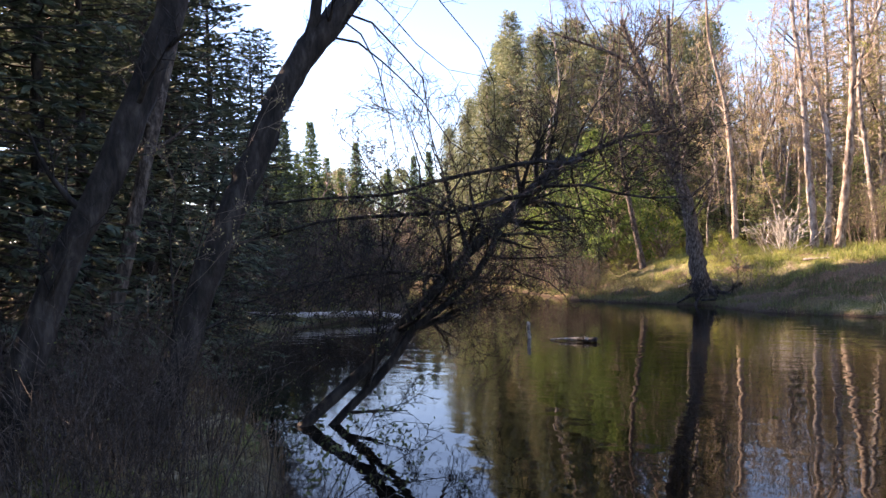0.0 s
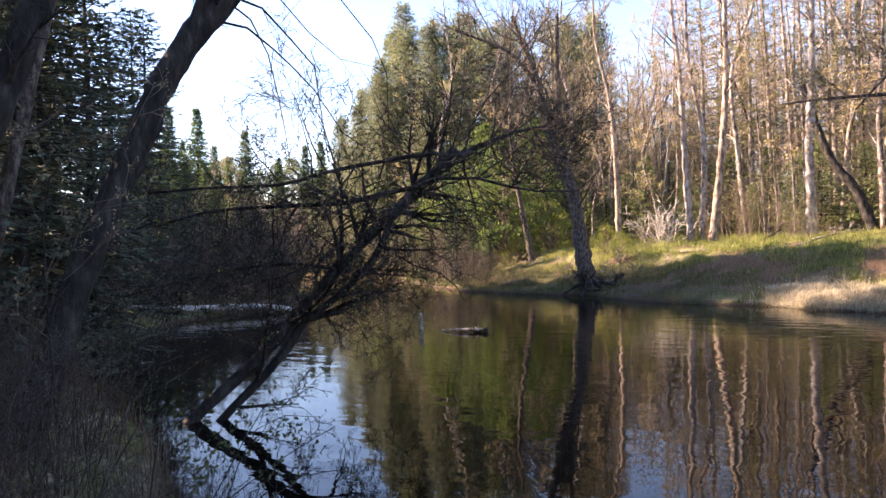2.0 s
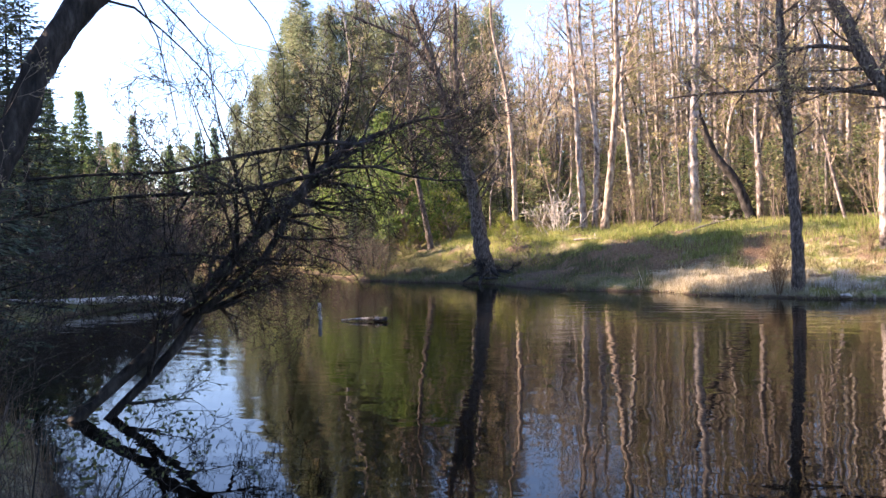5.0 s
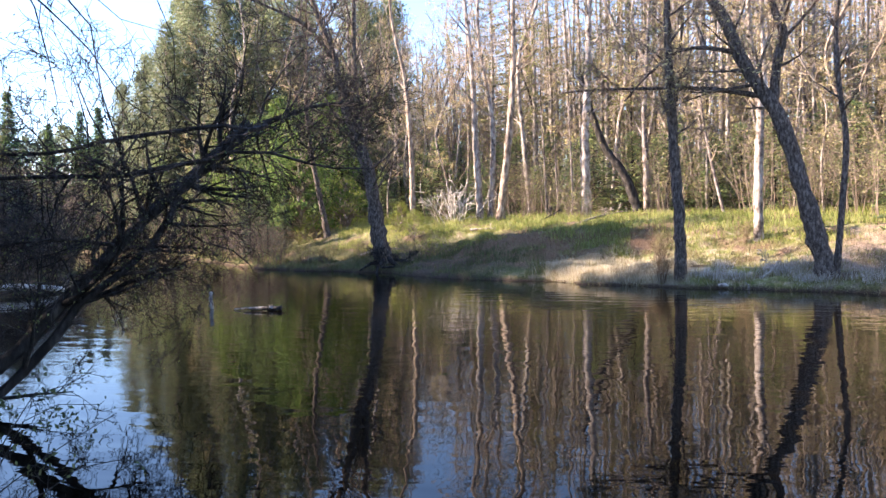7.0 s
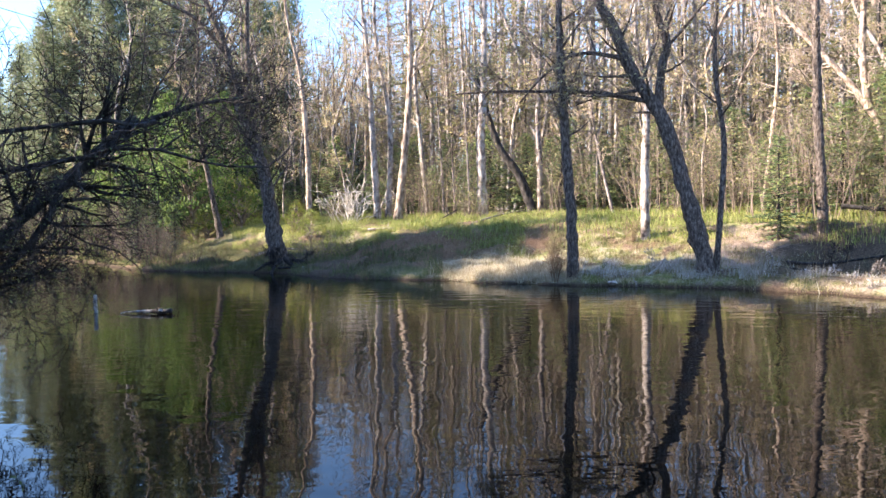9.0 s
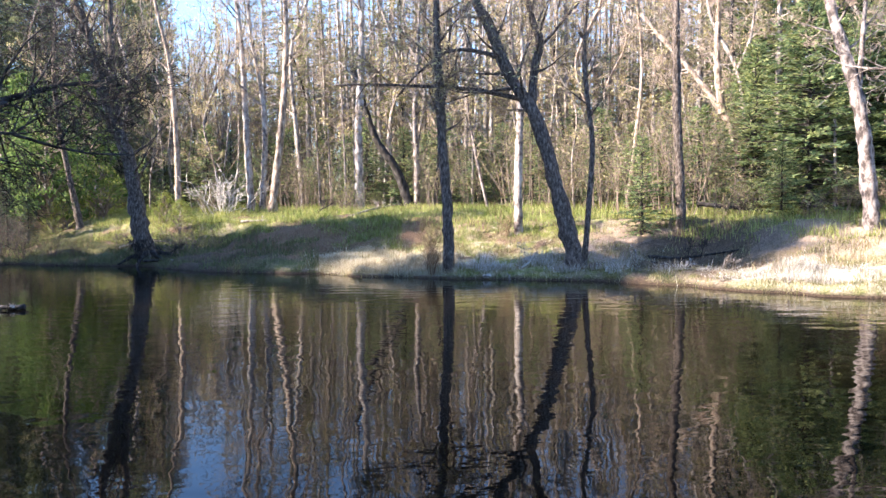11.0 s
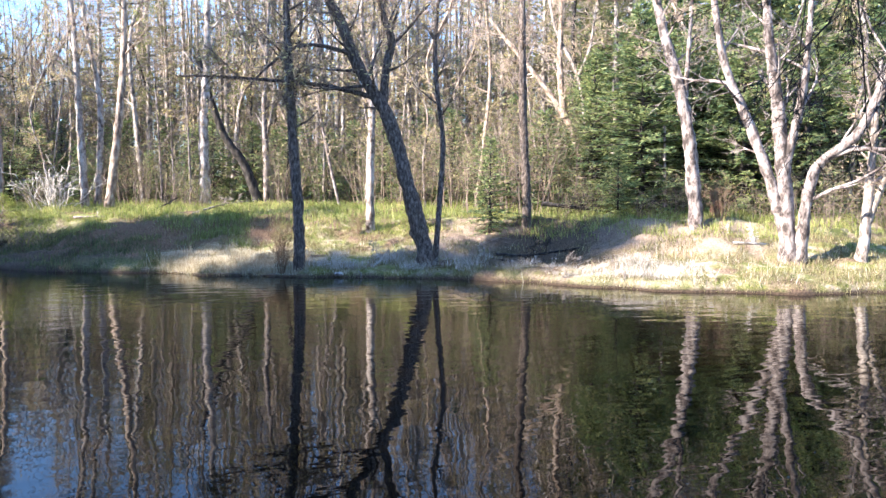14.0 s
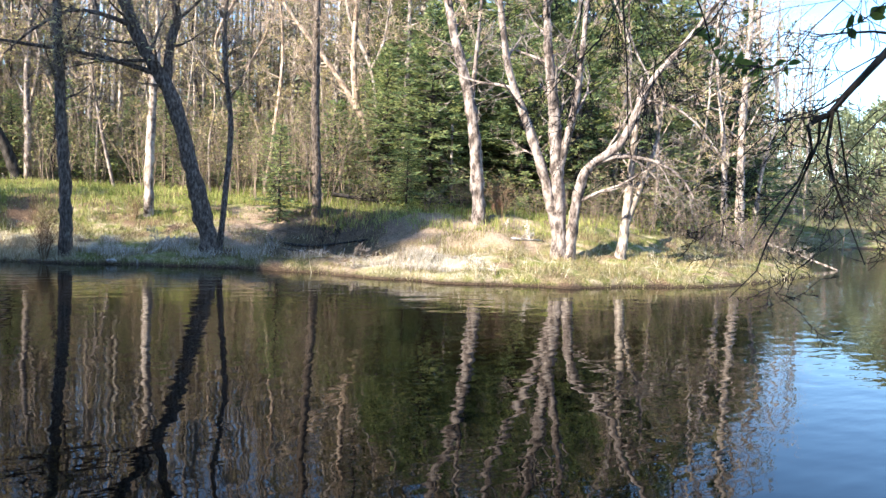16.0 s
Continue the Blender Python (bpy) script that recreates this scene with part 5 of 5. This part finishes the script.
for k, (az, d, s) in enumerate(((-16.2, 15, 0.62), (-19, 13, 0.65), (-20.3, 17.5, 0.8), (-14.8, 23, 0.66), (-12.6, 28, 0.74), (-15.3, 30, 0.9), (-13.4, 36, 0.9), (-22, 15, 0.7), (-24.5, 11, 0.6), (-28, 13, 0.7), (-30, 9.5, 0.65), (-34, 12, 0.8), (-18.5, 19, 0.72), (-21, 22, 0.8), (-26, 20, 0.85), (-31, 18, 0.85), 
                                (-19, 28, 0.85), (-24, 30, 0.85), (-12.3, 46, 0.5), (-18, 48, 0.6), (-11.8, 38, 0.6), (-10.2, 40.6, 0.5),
                                # Unseen conifers beside and behind, added to keep light off the near bank.
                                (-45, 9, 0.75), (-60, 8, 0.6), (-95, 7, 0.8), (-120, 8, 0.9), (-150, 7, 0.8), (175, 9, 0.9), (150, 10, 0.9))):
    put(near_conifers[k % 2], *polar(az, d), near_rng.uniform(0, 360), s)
# More added conifers, mostly hidden, that hold the sun off the near bank.
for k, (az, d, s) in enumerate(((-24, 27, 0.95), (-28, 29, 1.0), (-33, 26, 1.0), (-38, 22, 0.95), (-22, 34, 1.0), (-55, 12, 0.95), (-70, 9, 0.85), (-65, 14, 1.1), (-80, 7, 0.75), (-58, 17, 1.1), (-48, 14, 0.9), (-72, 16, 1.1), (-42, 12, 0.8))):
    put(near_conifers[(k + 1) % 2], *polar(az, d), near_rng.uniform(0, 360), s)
# Evergreens added, mostly unseen, to block sun and sky from both banks.
shade_tree = conifer("shade_caster", "broad evergreen added to shade the banks", 16.0, 2.6, 133, needles=NEEDLE_SHADED, droop=0.5, bare=0.05, gap=0.42, density=1.1, spray=0.3, fill=2.0, broad=1.7, taper=0.32, flat=0.3, group="broad evergreens")
stand(shade_tree, -12.2, 26.85, 0, 1.36)
for x, y, s in ((-14.0, 27.6, 1.5), (-13.1, 27.3, 1.42), (-8.5, 9.0, 0.9), (-7, 3, 1.0), (-6, -1, 1.1), (-3, -6, 1.1), (3, -9, 1.1), (-15.9, 33.1, 1.06), (-15.7, 34.4, 1.17), (-15.6, 35.3, 1.2), (-15.8, 36.2, 1.28), (-15.7, 37.3, 1.28), (-15.9, 38.4, 1.22), (-15.6, 39.6, 1.16), (-16.8, 36.7, 1.3)):
    put(shade_tree, x, y, 70 * x, s)
for k, (x, y, s) in enumerate(((-6.6, 36.6, 0.5), (-7.4, 38.4, 0.56), (-6.2, 39.6, 0.5), (-8.0, 41, 0.58), (-6.8, 43, 0.55), (-5.4, 37.8, 0.42), (-5.8, 41.6, 0.45), (-4.6, 40.4, 0.34), (-5.0, 34.6, 0.4), (-9.5, 39.5, 0.6), (-9.2, 44, 0.6), (-11, 37, 0.7))):
    put((spruce_a, spruce_b)[k % 2], x, y, 50 * k, s * 0.72)
put(bare_kinds[0], *polar(-6.6, 62), 40, 0.75)
put(bare_kinds[2], *polar(-8.7, 64), 90, 0.72)
brush = shrub("bankside_shrub", "dark tangled leafless shrub on the shaded bank", 1.9, 1.9, 132, stems=20, group="bankside shrubs", fine=0.003, bud=SHRUB_LEAF, buds=0.06, bud_size=0.03, twig=BARK_BROWN, tip=1)
first = True
for k in range(84):
    u = (k + near_rng.random()) / 84
    y = 4.6 + 37 * u ** 1.1
    x = float(np.interp(y, [p[1] for p in NEAR_SHORE[::-1]], [p[0] for p in NEAR_SHORE[::-1]])) - near_rng.uniform(1.1 - 0.8 * u, 3.2 + 2 * u)
    if y < 11 and math.degrees(math.atan2(x, y)) > -15.5:
        x = -0.30 * y
    if first:
        stand(brush, x, y, 0, 0.6)
        first = False
    else:
        put(brush, x, y, near_rng.uniform(0, 360), near_rng.uniform(0.55, 0.95) * (0.7 + 1.1 * u))

for k in range(7):
    put(brush, *polar(-15.5 + 0.9 * k, 4.7 + 0.35 * (k % 3)), 51 * k, 0.2 + 0.05 * (k % 3))
for k in range(12):
    put(brush, *polar(-32 + 1.35 * k, 4.6 + 1.3 * (k % 3)), 77 * k, 0.42 + 0.06 * (k % 4))

for k, (x, y, s) in enumerate(((-2.2, 28.6, 1.5), (-2.6, 30.4, 1.7), (-2.0, 32.2, 1.5), (-2.4, 34, 1.8), (-2.9, 36, 1.7), (-3.2, 38.5, 1.8), (-3.6, 27.2, 1.6), (-4.2, 30, 2.0), (-4.5, 33, 2.0), (-3.4, 41, 1.8), (4.9, 35.5, 1.1), (5.2, 37.5, 1.3), (4.6, 40, 1.5), (4.3, 42.5, 1.5), (3.8, 45, 1.6), (2.6, 47, 1.7), (1.2, 49, 1.7), (-0.6, 51, 1.8), (5.9, 32.6, 0.8), (6.0, 38.8, 1.4), (5.3, 31.7, 0.7), (5.9, 30.7, 0.6), (6.6, 29.7, 0.55), (5.2, 33.4, 0.9), (7.2, 29.0, 0.45))):
    put(brush, x, y, 87 * k, s)
for k, (x, y, s) in enumerate(((-3.0, 29.5, 0.26), (-3.6, 31.6, 0.3), (-3.0, 33.4, 0.28), (-4.0, 35.2, 0.34), (-3.9, 38, 0.34), (-5.2, 28.5, 0.36), (-5.6, 31.5, 0.4), (-4.2, 40.5, 0.36))):
    put(near_conifers[k % 2], x, y, 87 * k, s)

# dark evergreens and leafy bushes round the foot of the riverside tree
for k, (az, d, s) in enumerate(((8.8, 35, 0.26), (10.0, 35.3, 0.28), (11.2, 34.6, 0.2))):
    put(near_conifers[k % 2], *polar(az, d), 71 * k, s)
for k, (az, d, s) in enumerate(((20.2, 28.8, 0.8), (21.1, 28.2, 0.75), (22.1, 28.6, 0.6), (16.6, 30.5, 0.55), (23.2, 29.2, 0.5))):
    put(green_shrub, *polar(az, d), 63 * k, s)

# ---- things in and by the water ----
tree("root_tangle", "dark exposed roots and washed-in sticks at a tree's foot", [
    ([(8.9, 26.75, 0.5), (8.6, 26.45, 0.32), (8.35, 26.1, 0.12), (8.2, 25.8, -0.05)], 0.09, 0.03),
    ([(8.95, 26.7, 0.45), (9.05, 26.3, 0.3), (9.2, 25.9, 0.1), (9.25, 25.6, -0.06)], 0.1, 0.03),
    ([(9.0, 26.8, 0.42), (9.5, 26.5, 0.36), (9.8, 26.0, 0.2), (10.0, 25.6, 0.1)], 0.085, 0.03),
    ([(8.8, 26.9, 0.42), (8.3, 26.9, 0.25), (7.9, 26.75, 0.06)], 0.08, 0.03),
    ([(8.5, 26.1, 0.18), (9.1, 25.75, 0.2), (9.8, 25.5, 0.16)], 0.05, 0.02)],
    BARK_DARK, 147, limbs=6, reach=0.7, start=0.2, category="roots", down=True, split=False, twig=BARK_DARK)
tree("floating_log", "weathered branch floating in the river", [
    ([(2.28, 17.2, 0.02), (2.55, 16.95, 0.05), (2.85, 16.7, 0.06), (3.05, 16.6, 0.05)], 0.018, 0.045)], BARK_GREY, 141, limbs=2, reach=0.4, category="log", down=True, split=False)
tree("root_stump", "dark sodden root end of a floating branch", [
    ([(2.9, 16.68, 0.03), (3.05, 16.6, 0.05), (3.16, 16.54, 0.06)], 0.04, 0.055)], BARK_DARK, 148, limbs=3, reach=0.25, category="log", down=True, split=False, twig=BARK_DARK)
tree("dead_stub", "pale broken stub standing out of the water", [
    ([(1.88, 17.75, -0.3), (1.88, 17.75, 0.0), (1.86, 17.75, 0.22), (1.87, 17.76, 0.38)], 0.04, 0.045)], BARK_DEAD, 142, limbs=1, reach=0.3, category="stump", down=True, split=False)
tree("fallen_log", "pale bleached log lying along the shaded bank", [
    ([(-6.6, 23.1, 0.42), (-4.55, 23.65, 0.28), (-2.57, 24.20, 0.24), (-1.4, 24.5, 0.1)], 0.13, 0.07)], BARK_DEAD, 143, limbs=5, reach=1.0, category="log", down=True, split=False)

pile = shrub("brush_pile", "heap of bleached dead branches on the bank top", 1.7, 1.9, 144, stems=24, twig=BARK_DEAD, fine=0.012, n={1: 2, 2: 3, 3: 3}, wobble=0.25, category="brush pile")
stand(pile, 13.7, 31.8)
bush = leafy("round_bush", "soft light green bush in fresh leaf", 2.6, 1.5, 145, leaf=BUD_GREEN, clumps=80, per=40, size=0.08, low=0.05, category="shrub")
stand(bush, *polar(15.4, 37.5))
put(bush, *polar(13.2, 36), 80, 0.55)
put(bush, *polar(19.6, 33.0), 200, 0.5)
put(bush, *polar(20.6, 31.5), 260, 0.4)
put(bush, 18.6, 17.0, 30, 0.4)
red = shrub("dead_stalk_shrub", "reddish brown dead stalks at the foot of a tree", 1.3, 0.7, 146, stems=24, twig=LITTER, fine=0.005, tip=1)
stand(red, 12.8, 16.3, 0, 0.55)
put(red, 13.6, 17.4, 40, 0.7)
put(red, 17.3, 18.2, 90, 0.6)
put(red, 22.9, 8.7, 150, 0.9)
def lying(*spots):
    """Points along the ground, a little above it."""
    return [(x, y, float(ground_height(x, y)) + 0.03) for x, y in spots]


for k, (name, label, pts, r, mat) in enumerate((
        ("fallen_branch", "dark bent stick lying on the grassy crest", [(15.9, 28.0, 1.62), (16.3, 27.8, 1.85), (16.7, 27.6, 2.1)], 0.05, BARK_DARK),
        ("fallen_branch", "long pale branch lying on the grassy crest", [(15.3, 24.4, 1.5), (17.0, 25.6, 1.75), (19.0, 26.8, 1.95), (20.0, 27.2, 1.95)], 0.05, BARK_GREY),
        ("fallen_log", "pale log half buried in the bank top", [(12.9, 28.2, 1.36), (13.6, 27.6, 1.40), (14.3, 27.0, 1.38)], 0.055, BARK_GREY),
        ("fallen_log", "pale driftwood log behind a riverside tree", [(8.7, 29.3, float(ground_height(8.7, 29.3)) + 0.05), (9.5, 29.1, float(ground_height(9.5, 29.1)) + 0.09), (10.2, 28.7, float(ground_height(10.2, 28.7)) + 0.05)], 0.06, BARK_GREY),
        ("fallen_branch", "bleached root lying at the water's edge", [(14.7, 14.9, 0.2), (14.9, 14.75, 0.4), (15.05, 14.7, 0.62)], 0.035, BARK_DEAD),
        ("fallen_log", "pale log sliding into the water at the bend", [(33.5, 1.6, 0.75), (32.2, 0.5, 0.45), (30.6, -1.0, 0.02)], 0.075, BARK_GREY),
        ("fallen_branch", "dead grey branch on the low grass", [(21.0, 8.6, 0.85), (21.9, 8.0, 0.9), (22.6, 7.4, 0.95)], 0.04, BARK_DEAD),
        ("fallen_branch", "pale stick lying on the shady slope", lying((17.4, 12.3), (18.0, 12.1), (18.7, 12.2)), 0.02, BARK_DEAD),
        ("fallen_branch", "dark washed-out root on the shady slope", lying((18.2, 13.4), (18.8, 12.9), (19.4, 12.5), (20.0, 11.7)), 0.05, BARK_DARK),
        ("fallen_branch", "dark broken bough on the shady slope", lying((17.0, 13.0), (17.5, 12.4), (18.2, 11.4)), 0.03, BARK_DARK),
        ("fallen_branch", "dead grey twigs at the foot of the slope", lying((17.6, 11.2), (18.1, 10.8), (18.8, 10.6)), 0.02, BARK_GREY),
        ("fallen_log", "pale split log lying on the low grass", lying((20.9, 7.6), (21.3, 7.2), (21.7, 6.9)), 0.05, BARK_DEAD),
        ("fallen_branch", "dark fallen limb under the firs", [(22.4, 14.6, 1.9), (23.2, 13.6, 1.75), (24.0, 12.8, 1.6)], 0.09, BARK_DARK))):
    tree(name, label, [(pts, r, r * 0.4)], mat, 160 + k, limbs=4, reach=0.5, category="log", down=True, split=False, twig=mat)
for k, (x, y, h) in enumerate(((13.9, 14.5, 0.22), (16.0, 9.75, 0.2), (16.25, 8.35, 0.18), (16.7, 12.7, 0.4), (16.9, 6.5, 0.16))):
    g = float(ground_height(x, y))
    tree("dead_stub", "short bleached stub standing in the bank grass", [([(x, y, g - 0.1), (x + 0.02, y, g + h * 0.6), (x - 0.03, y + 0.06, g + h)], 0.028, 0.014)], BARK_GREY, 180 + k, limbs=2, reach=0.2, category="stump", down=True, split=False, twig=BARK_DEAD, group="bleached stubs")
bm = bmesh.new()
bmesh.ops.create_icosphere(bm, subdivisions=4, radius=0.5)
for v in bm.verts:
    v.co.z *= 1.15 + 0.35 * noise.noise(v.co * 2.0)
    v.co *= 1 + 0.5 * noise.noise(v.co * 3.1) + 0.25 * noise.noise(v.co * 8)
stump_mesh = bpy.data.meshes.new("rotten_stump")
bm.to_mesh(stump_mesh)
bm.free()
stump_mesh.materials.append(ROT)
stump = tagged(new("rotten_stump", stump_mesh), "red-brown rotten stump in the shade of firs", "stump")
stump.matrix_world = at_ground(*polar(69.0, 26.0), 40, 1, -0.1)
stump.scale = (0.5, 0.4, 0.8)
bm = bmesh.new()
bmesh.ops.create_icosphere(bm, subdivisions=3, radius=0.22)
for v in bm.verts:
    v.co *= 1 + 0.35 * noise.noise(v.co * 6)
    v.co.z *= 0.45
rock_mesh = bpy.data.meshes.new("rock")
bm.to_mesh(rock_mesh)
rock_mesh.materials.append(BARK_DEAD)
rock_mesh.polygons.foreach_set("use_smooth", np.ones(len(rock_mesh.polygons), bool))
for k, (x, y, s) in enumerate(((13.66, 15.05, 0.55), (16.3, 9.6, 0.4), (9.3, 25.6, 0.4), (17.0, 7.6, 0.35))):
    r = tagged(new("rock", rock_mesh), "pale stone lying at the water's edge", "rock", "pale shore stones")
    r.matrix_world = at_ground(x, y, 50 * k, 1, 0.02)
    r.scale = (s, s, s)

# ---- grass ----
SPIT = (12.1, 17.6, 1.9)
BARE_SPOTS = ((11.8, 24.2, 2.0), (12.4, 22.2, 1.4), (9.5, 25.4, 1.3), (18.4, 11.6, 2.7), (19.6, 15.4, 1.3), (10.2, 26.6, 1.6), (13.4, 25.2, 1.2), (17.4, 21.5, 0.9))


def grass(name, label, mat, count, seed, az0, az1, s0, s1, h0, h1, w, shore=FAR_SHORE, sgn=1, dmax=60, clump=0.0, lean=0.35, bare=True, spit=False):
    rng = np.random.default_rng(seed)
    b = Buf()
    n = 0
    while n < count:
        az, d = rng.uniform(az0, az1, 40000), np.sqrt(rng.uniform(3.0, dmax * dmax, 40000))
        x, y = d * np.sin(np.radians(az)), d * np.cos(np.radians(az))
        s = sgn * shore_distance(x, y, shore)
        ok = (s > s0) & (s < s1)
        if clump:
            ok &= (np.sin(x * 2.3 + 1.7 * np.sin(y * 1.3)) * np.sin(y * 2.9 + 1.1 * np.sin(x * 1.9)) + rng.uniform(-0.5, 0.5, 40000)) > clump - 0.5
        for bx, by, br in (BARE_SPOTS if bare else ()) + (() if spit else (SPIT,)):
            ok &= np.hypot(x - bx, y - by) + 0.5 * np.sin(3 * x + 2 * y) > br * rng.uniform(0.55, 1.1, 40000)
        x, y = x[ok], y[ok]
        z = ground_height(x, y) - 0.02
        for i in range(len(x)):
            if n >= count:
                break
            h = rng.uniform(h0, h1)
            b.blade(float(x[i]), float(y[i]), float(z[i]), h, w, (lean * rng.uniform(0.2, 1.6), rng.uniform(-0.6, 0.6)), rng.uniform(0, 6.283))
            n += 1
    ob = new(name, b.mesh(name, mat, False))
    return tagged(ob, label, "grass", kind="stuff")


grass("crest_grass", "fresh green grass along the bank top", GRASS, 80000, 151, 8, 92, 4.9, 13, 0.1, 0.34, 0.022, clump=0.3)
grass("slope_grass", "thin olive and yellow grass on the slope", OLIVE, 30000, 152, 30, 92, 0.2, 5, 0.05, 0.17, 0.016, clump=0.45)
grass("terrace_grass", "green grass tufts along the upper slope", GRASS, 16000, 164, 15, 36, 2.8, 6.5, 0.07, 0.24, 0.018, clump=0.5)
grass("dry_grass", "pale dry grass along the water's edge", STRAW, 30000, 153, 29, 92, 0.04, 4.5, 0.03, 0.09, 0.016, clump=0.35, lean=0.9, spit=True)
grass("tall_sedge", "tall pale sedge tufts on the low bank", STRAW, 1500, 156, 28, 92, 0.05, 3.2, 0.2, 0.5, 0.014, clump=0.75, lean=0.5)
grass("dead_weed", "bleached grey dead weeds along the shore", BLEACH, 7000, 157, 38, 66, 0.4, 2.6, 0.08, 0.3, 0.012, clump=0.8, lean=0.7)
grass("spit_grass", "bright pale straw on the low grassy point", STRAW, 22000, 159, 30, 40, 0.1, 2.6, 0.05, 0.2, 0.014, lean=0.7, spit=True)
grass("cove_grass", "dull olive grass in the shaded cove", SHRUB_LEAF, 26000, 158, 5, 30, 0.02, 3.6, 0.06, 0.24, 0.014, clump=0.35, bare=False)
grass("brown_stalks", "brown dead stalks on the bank", LITTER, 64000, 154, 5, 92, 0.3, 14, 0.05, 0.26, 0.014, clump=0.45, bare=False)
grass("near_grass", "dark grass and stalks on the shaded near bank", LITTER, 16000, 155, -60, 2, 0.0, 6, 0.15, 0.6, 0.008, shore=NEAR_SHORE, sgn=-1, dmax=20)

grass("fringe_grass", "short olive grass along the water line", OLIVE, 22000, 161, 29, 92, -0.06, 0.8, 0.04, 0.13, 0.014, clump=0.05, lean=0.6, spit=True)
grass("bank_weed", "low green weeds in the dry grass", OLIVE, 16000, 162, 28, 92, 0.6, 5, 0.06, 0.2, 0.03, clump=0.6, lean=0.8)
grass("pale_weed", "bleached flattened weeds on the sunny shelf", BLEACH, 9000, 163, 57, 68, 0.5, 2.6, 0.03, 0.12, 0.02, lean=1.0, clump=0.3)


def tuft(x, y, radius, count, seed):
    """A small round patch of fresh grass."""
    rng = random.Random(seed)
    b = Buf()
    for _ in range(count):
        a, r = rng.uniform(0, 6.283), radius * math.sqrt(rng.random())
        px, py = x + r * math.cos(a), y + r * math.sin(a)
        b.blade(px, py, float(ground_height(px, py)) - 0.02, rng.uniform(0.06, 0.2), 0.006, (rng.uniform(0.1, 0.9), rng.uniform(-0.6, 0.6)), rng.uniform(0, 6.283))
    return tagged(new("grass_patch", b.mesh("grass_patch", GRASS, False)), "fresh green grass patch on the shaded near bank", "grass", kind="stuff")


tuft(*polar(-26.3, 4.9), 0.45, 1500, 171)
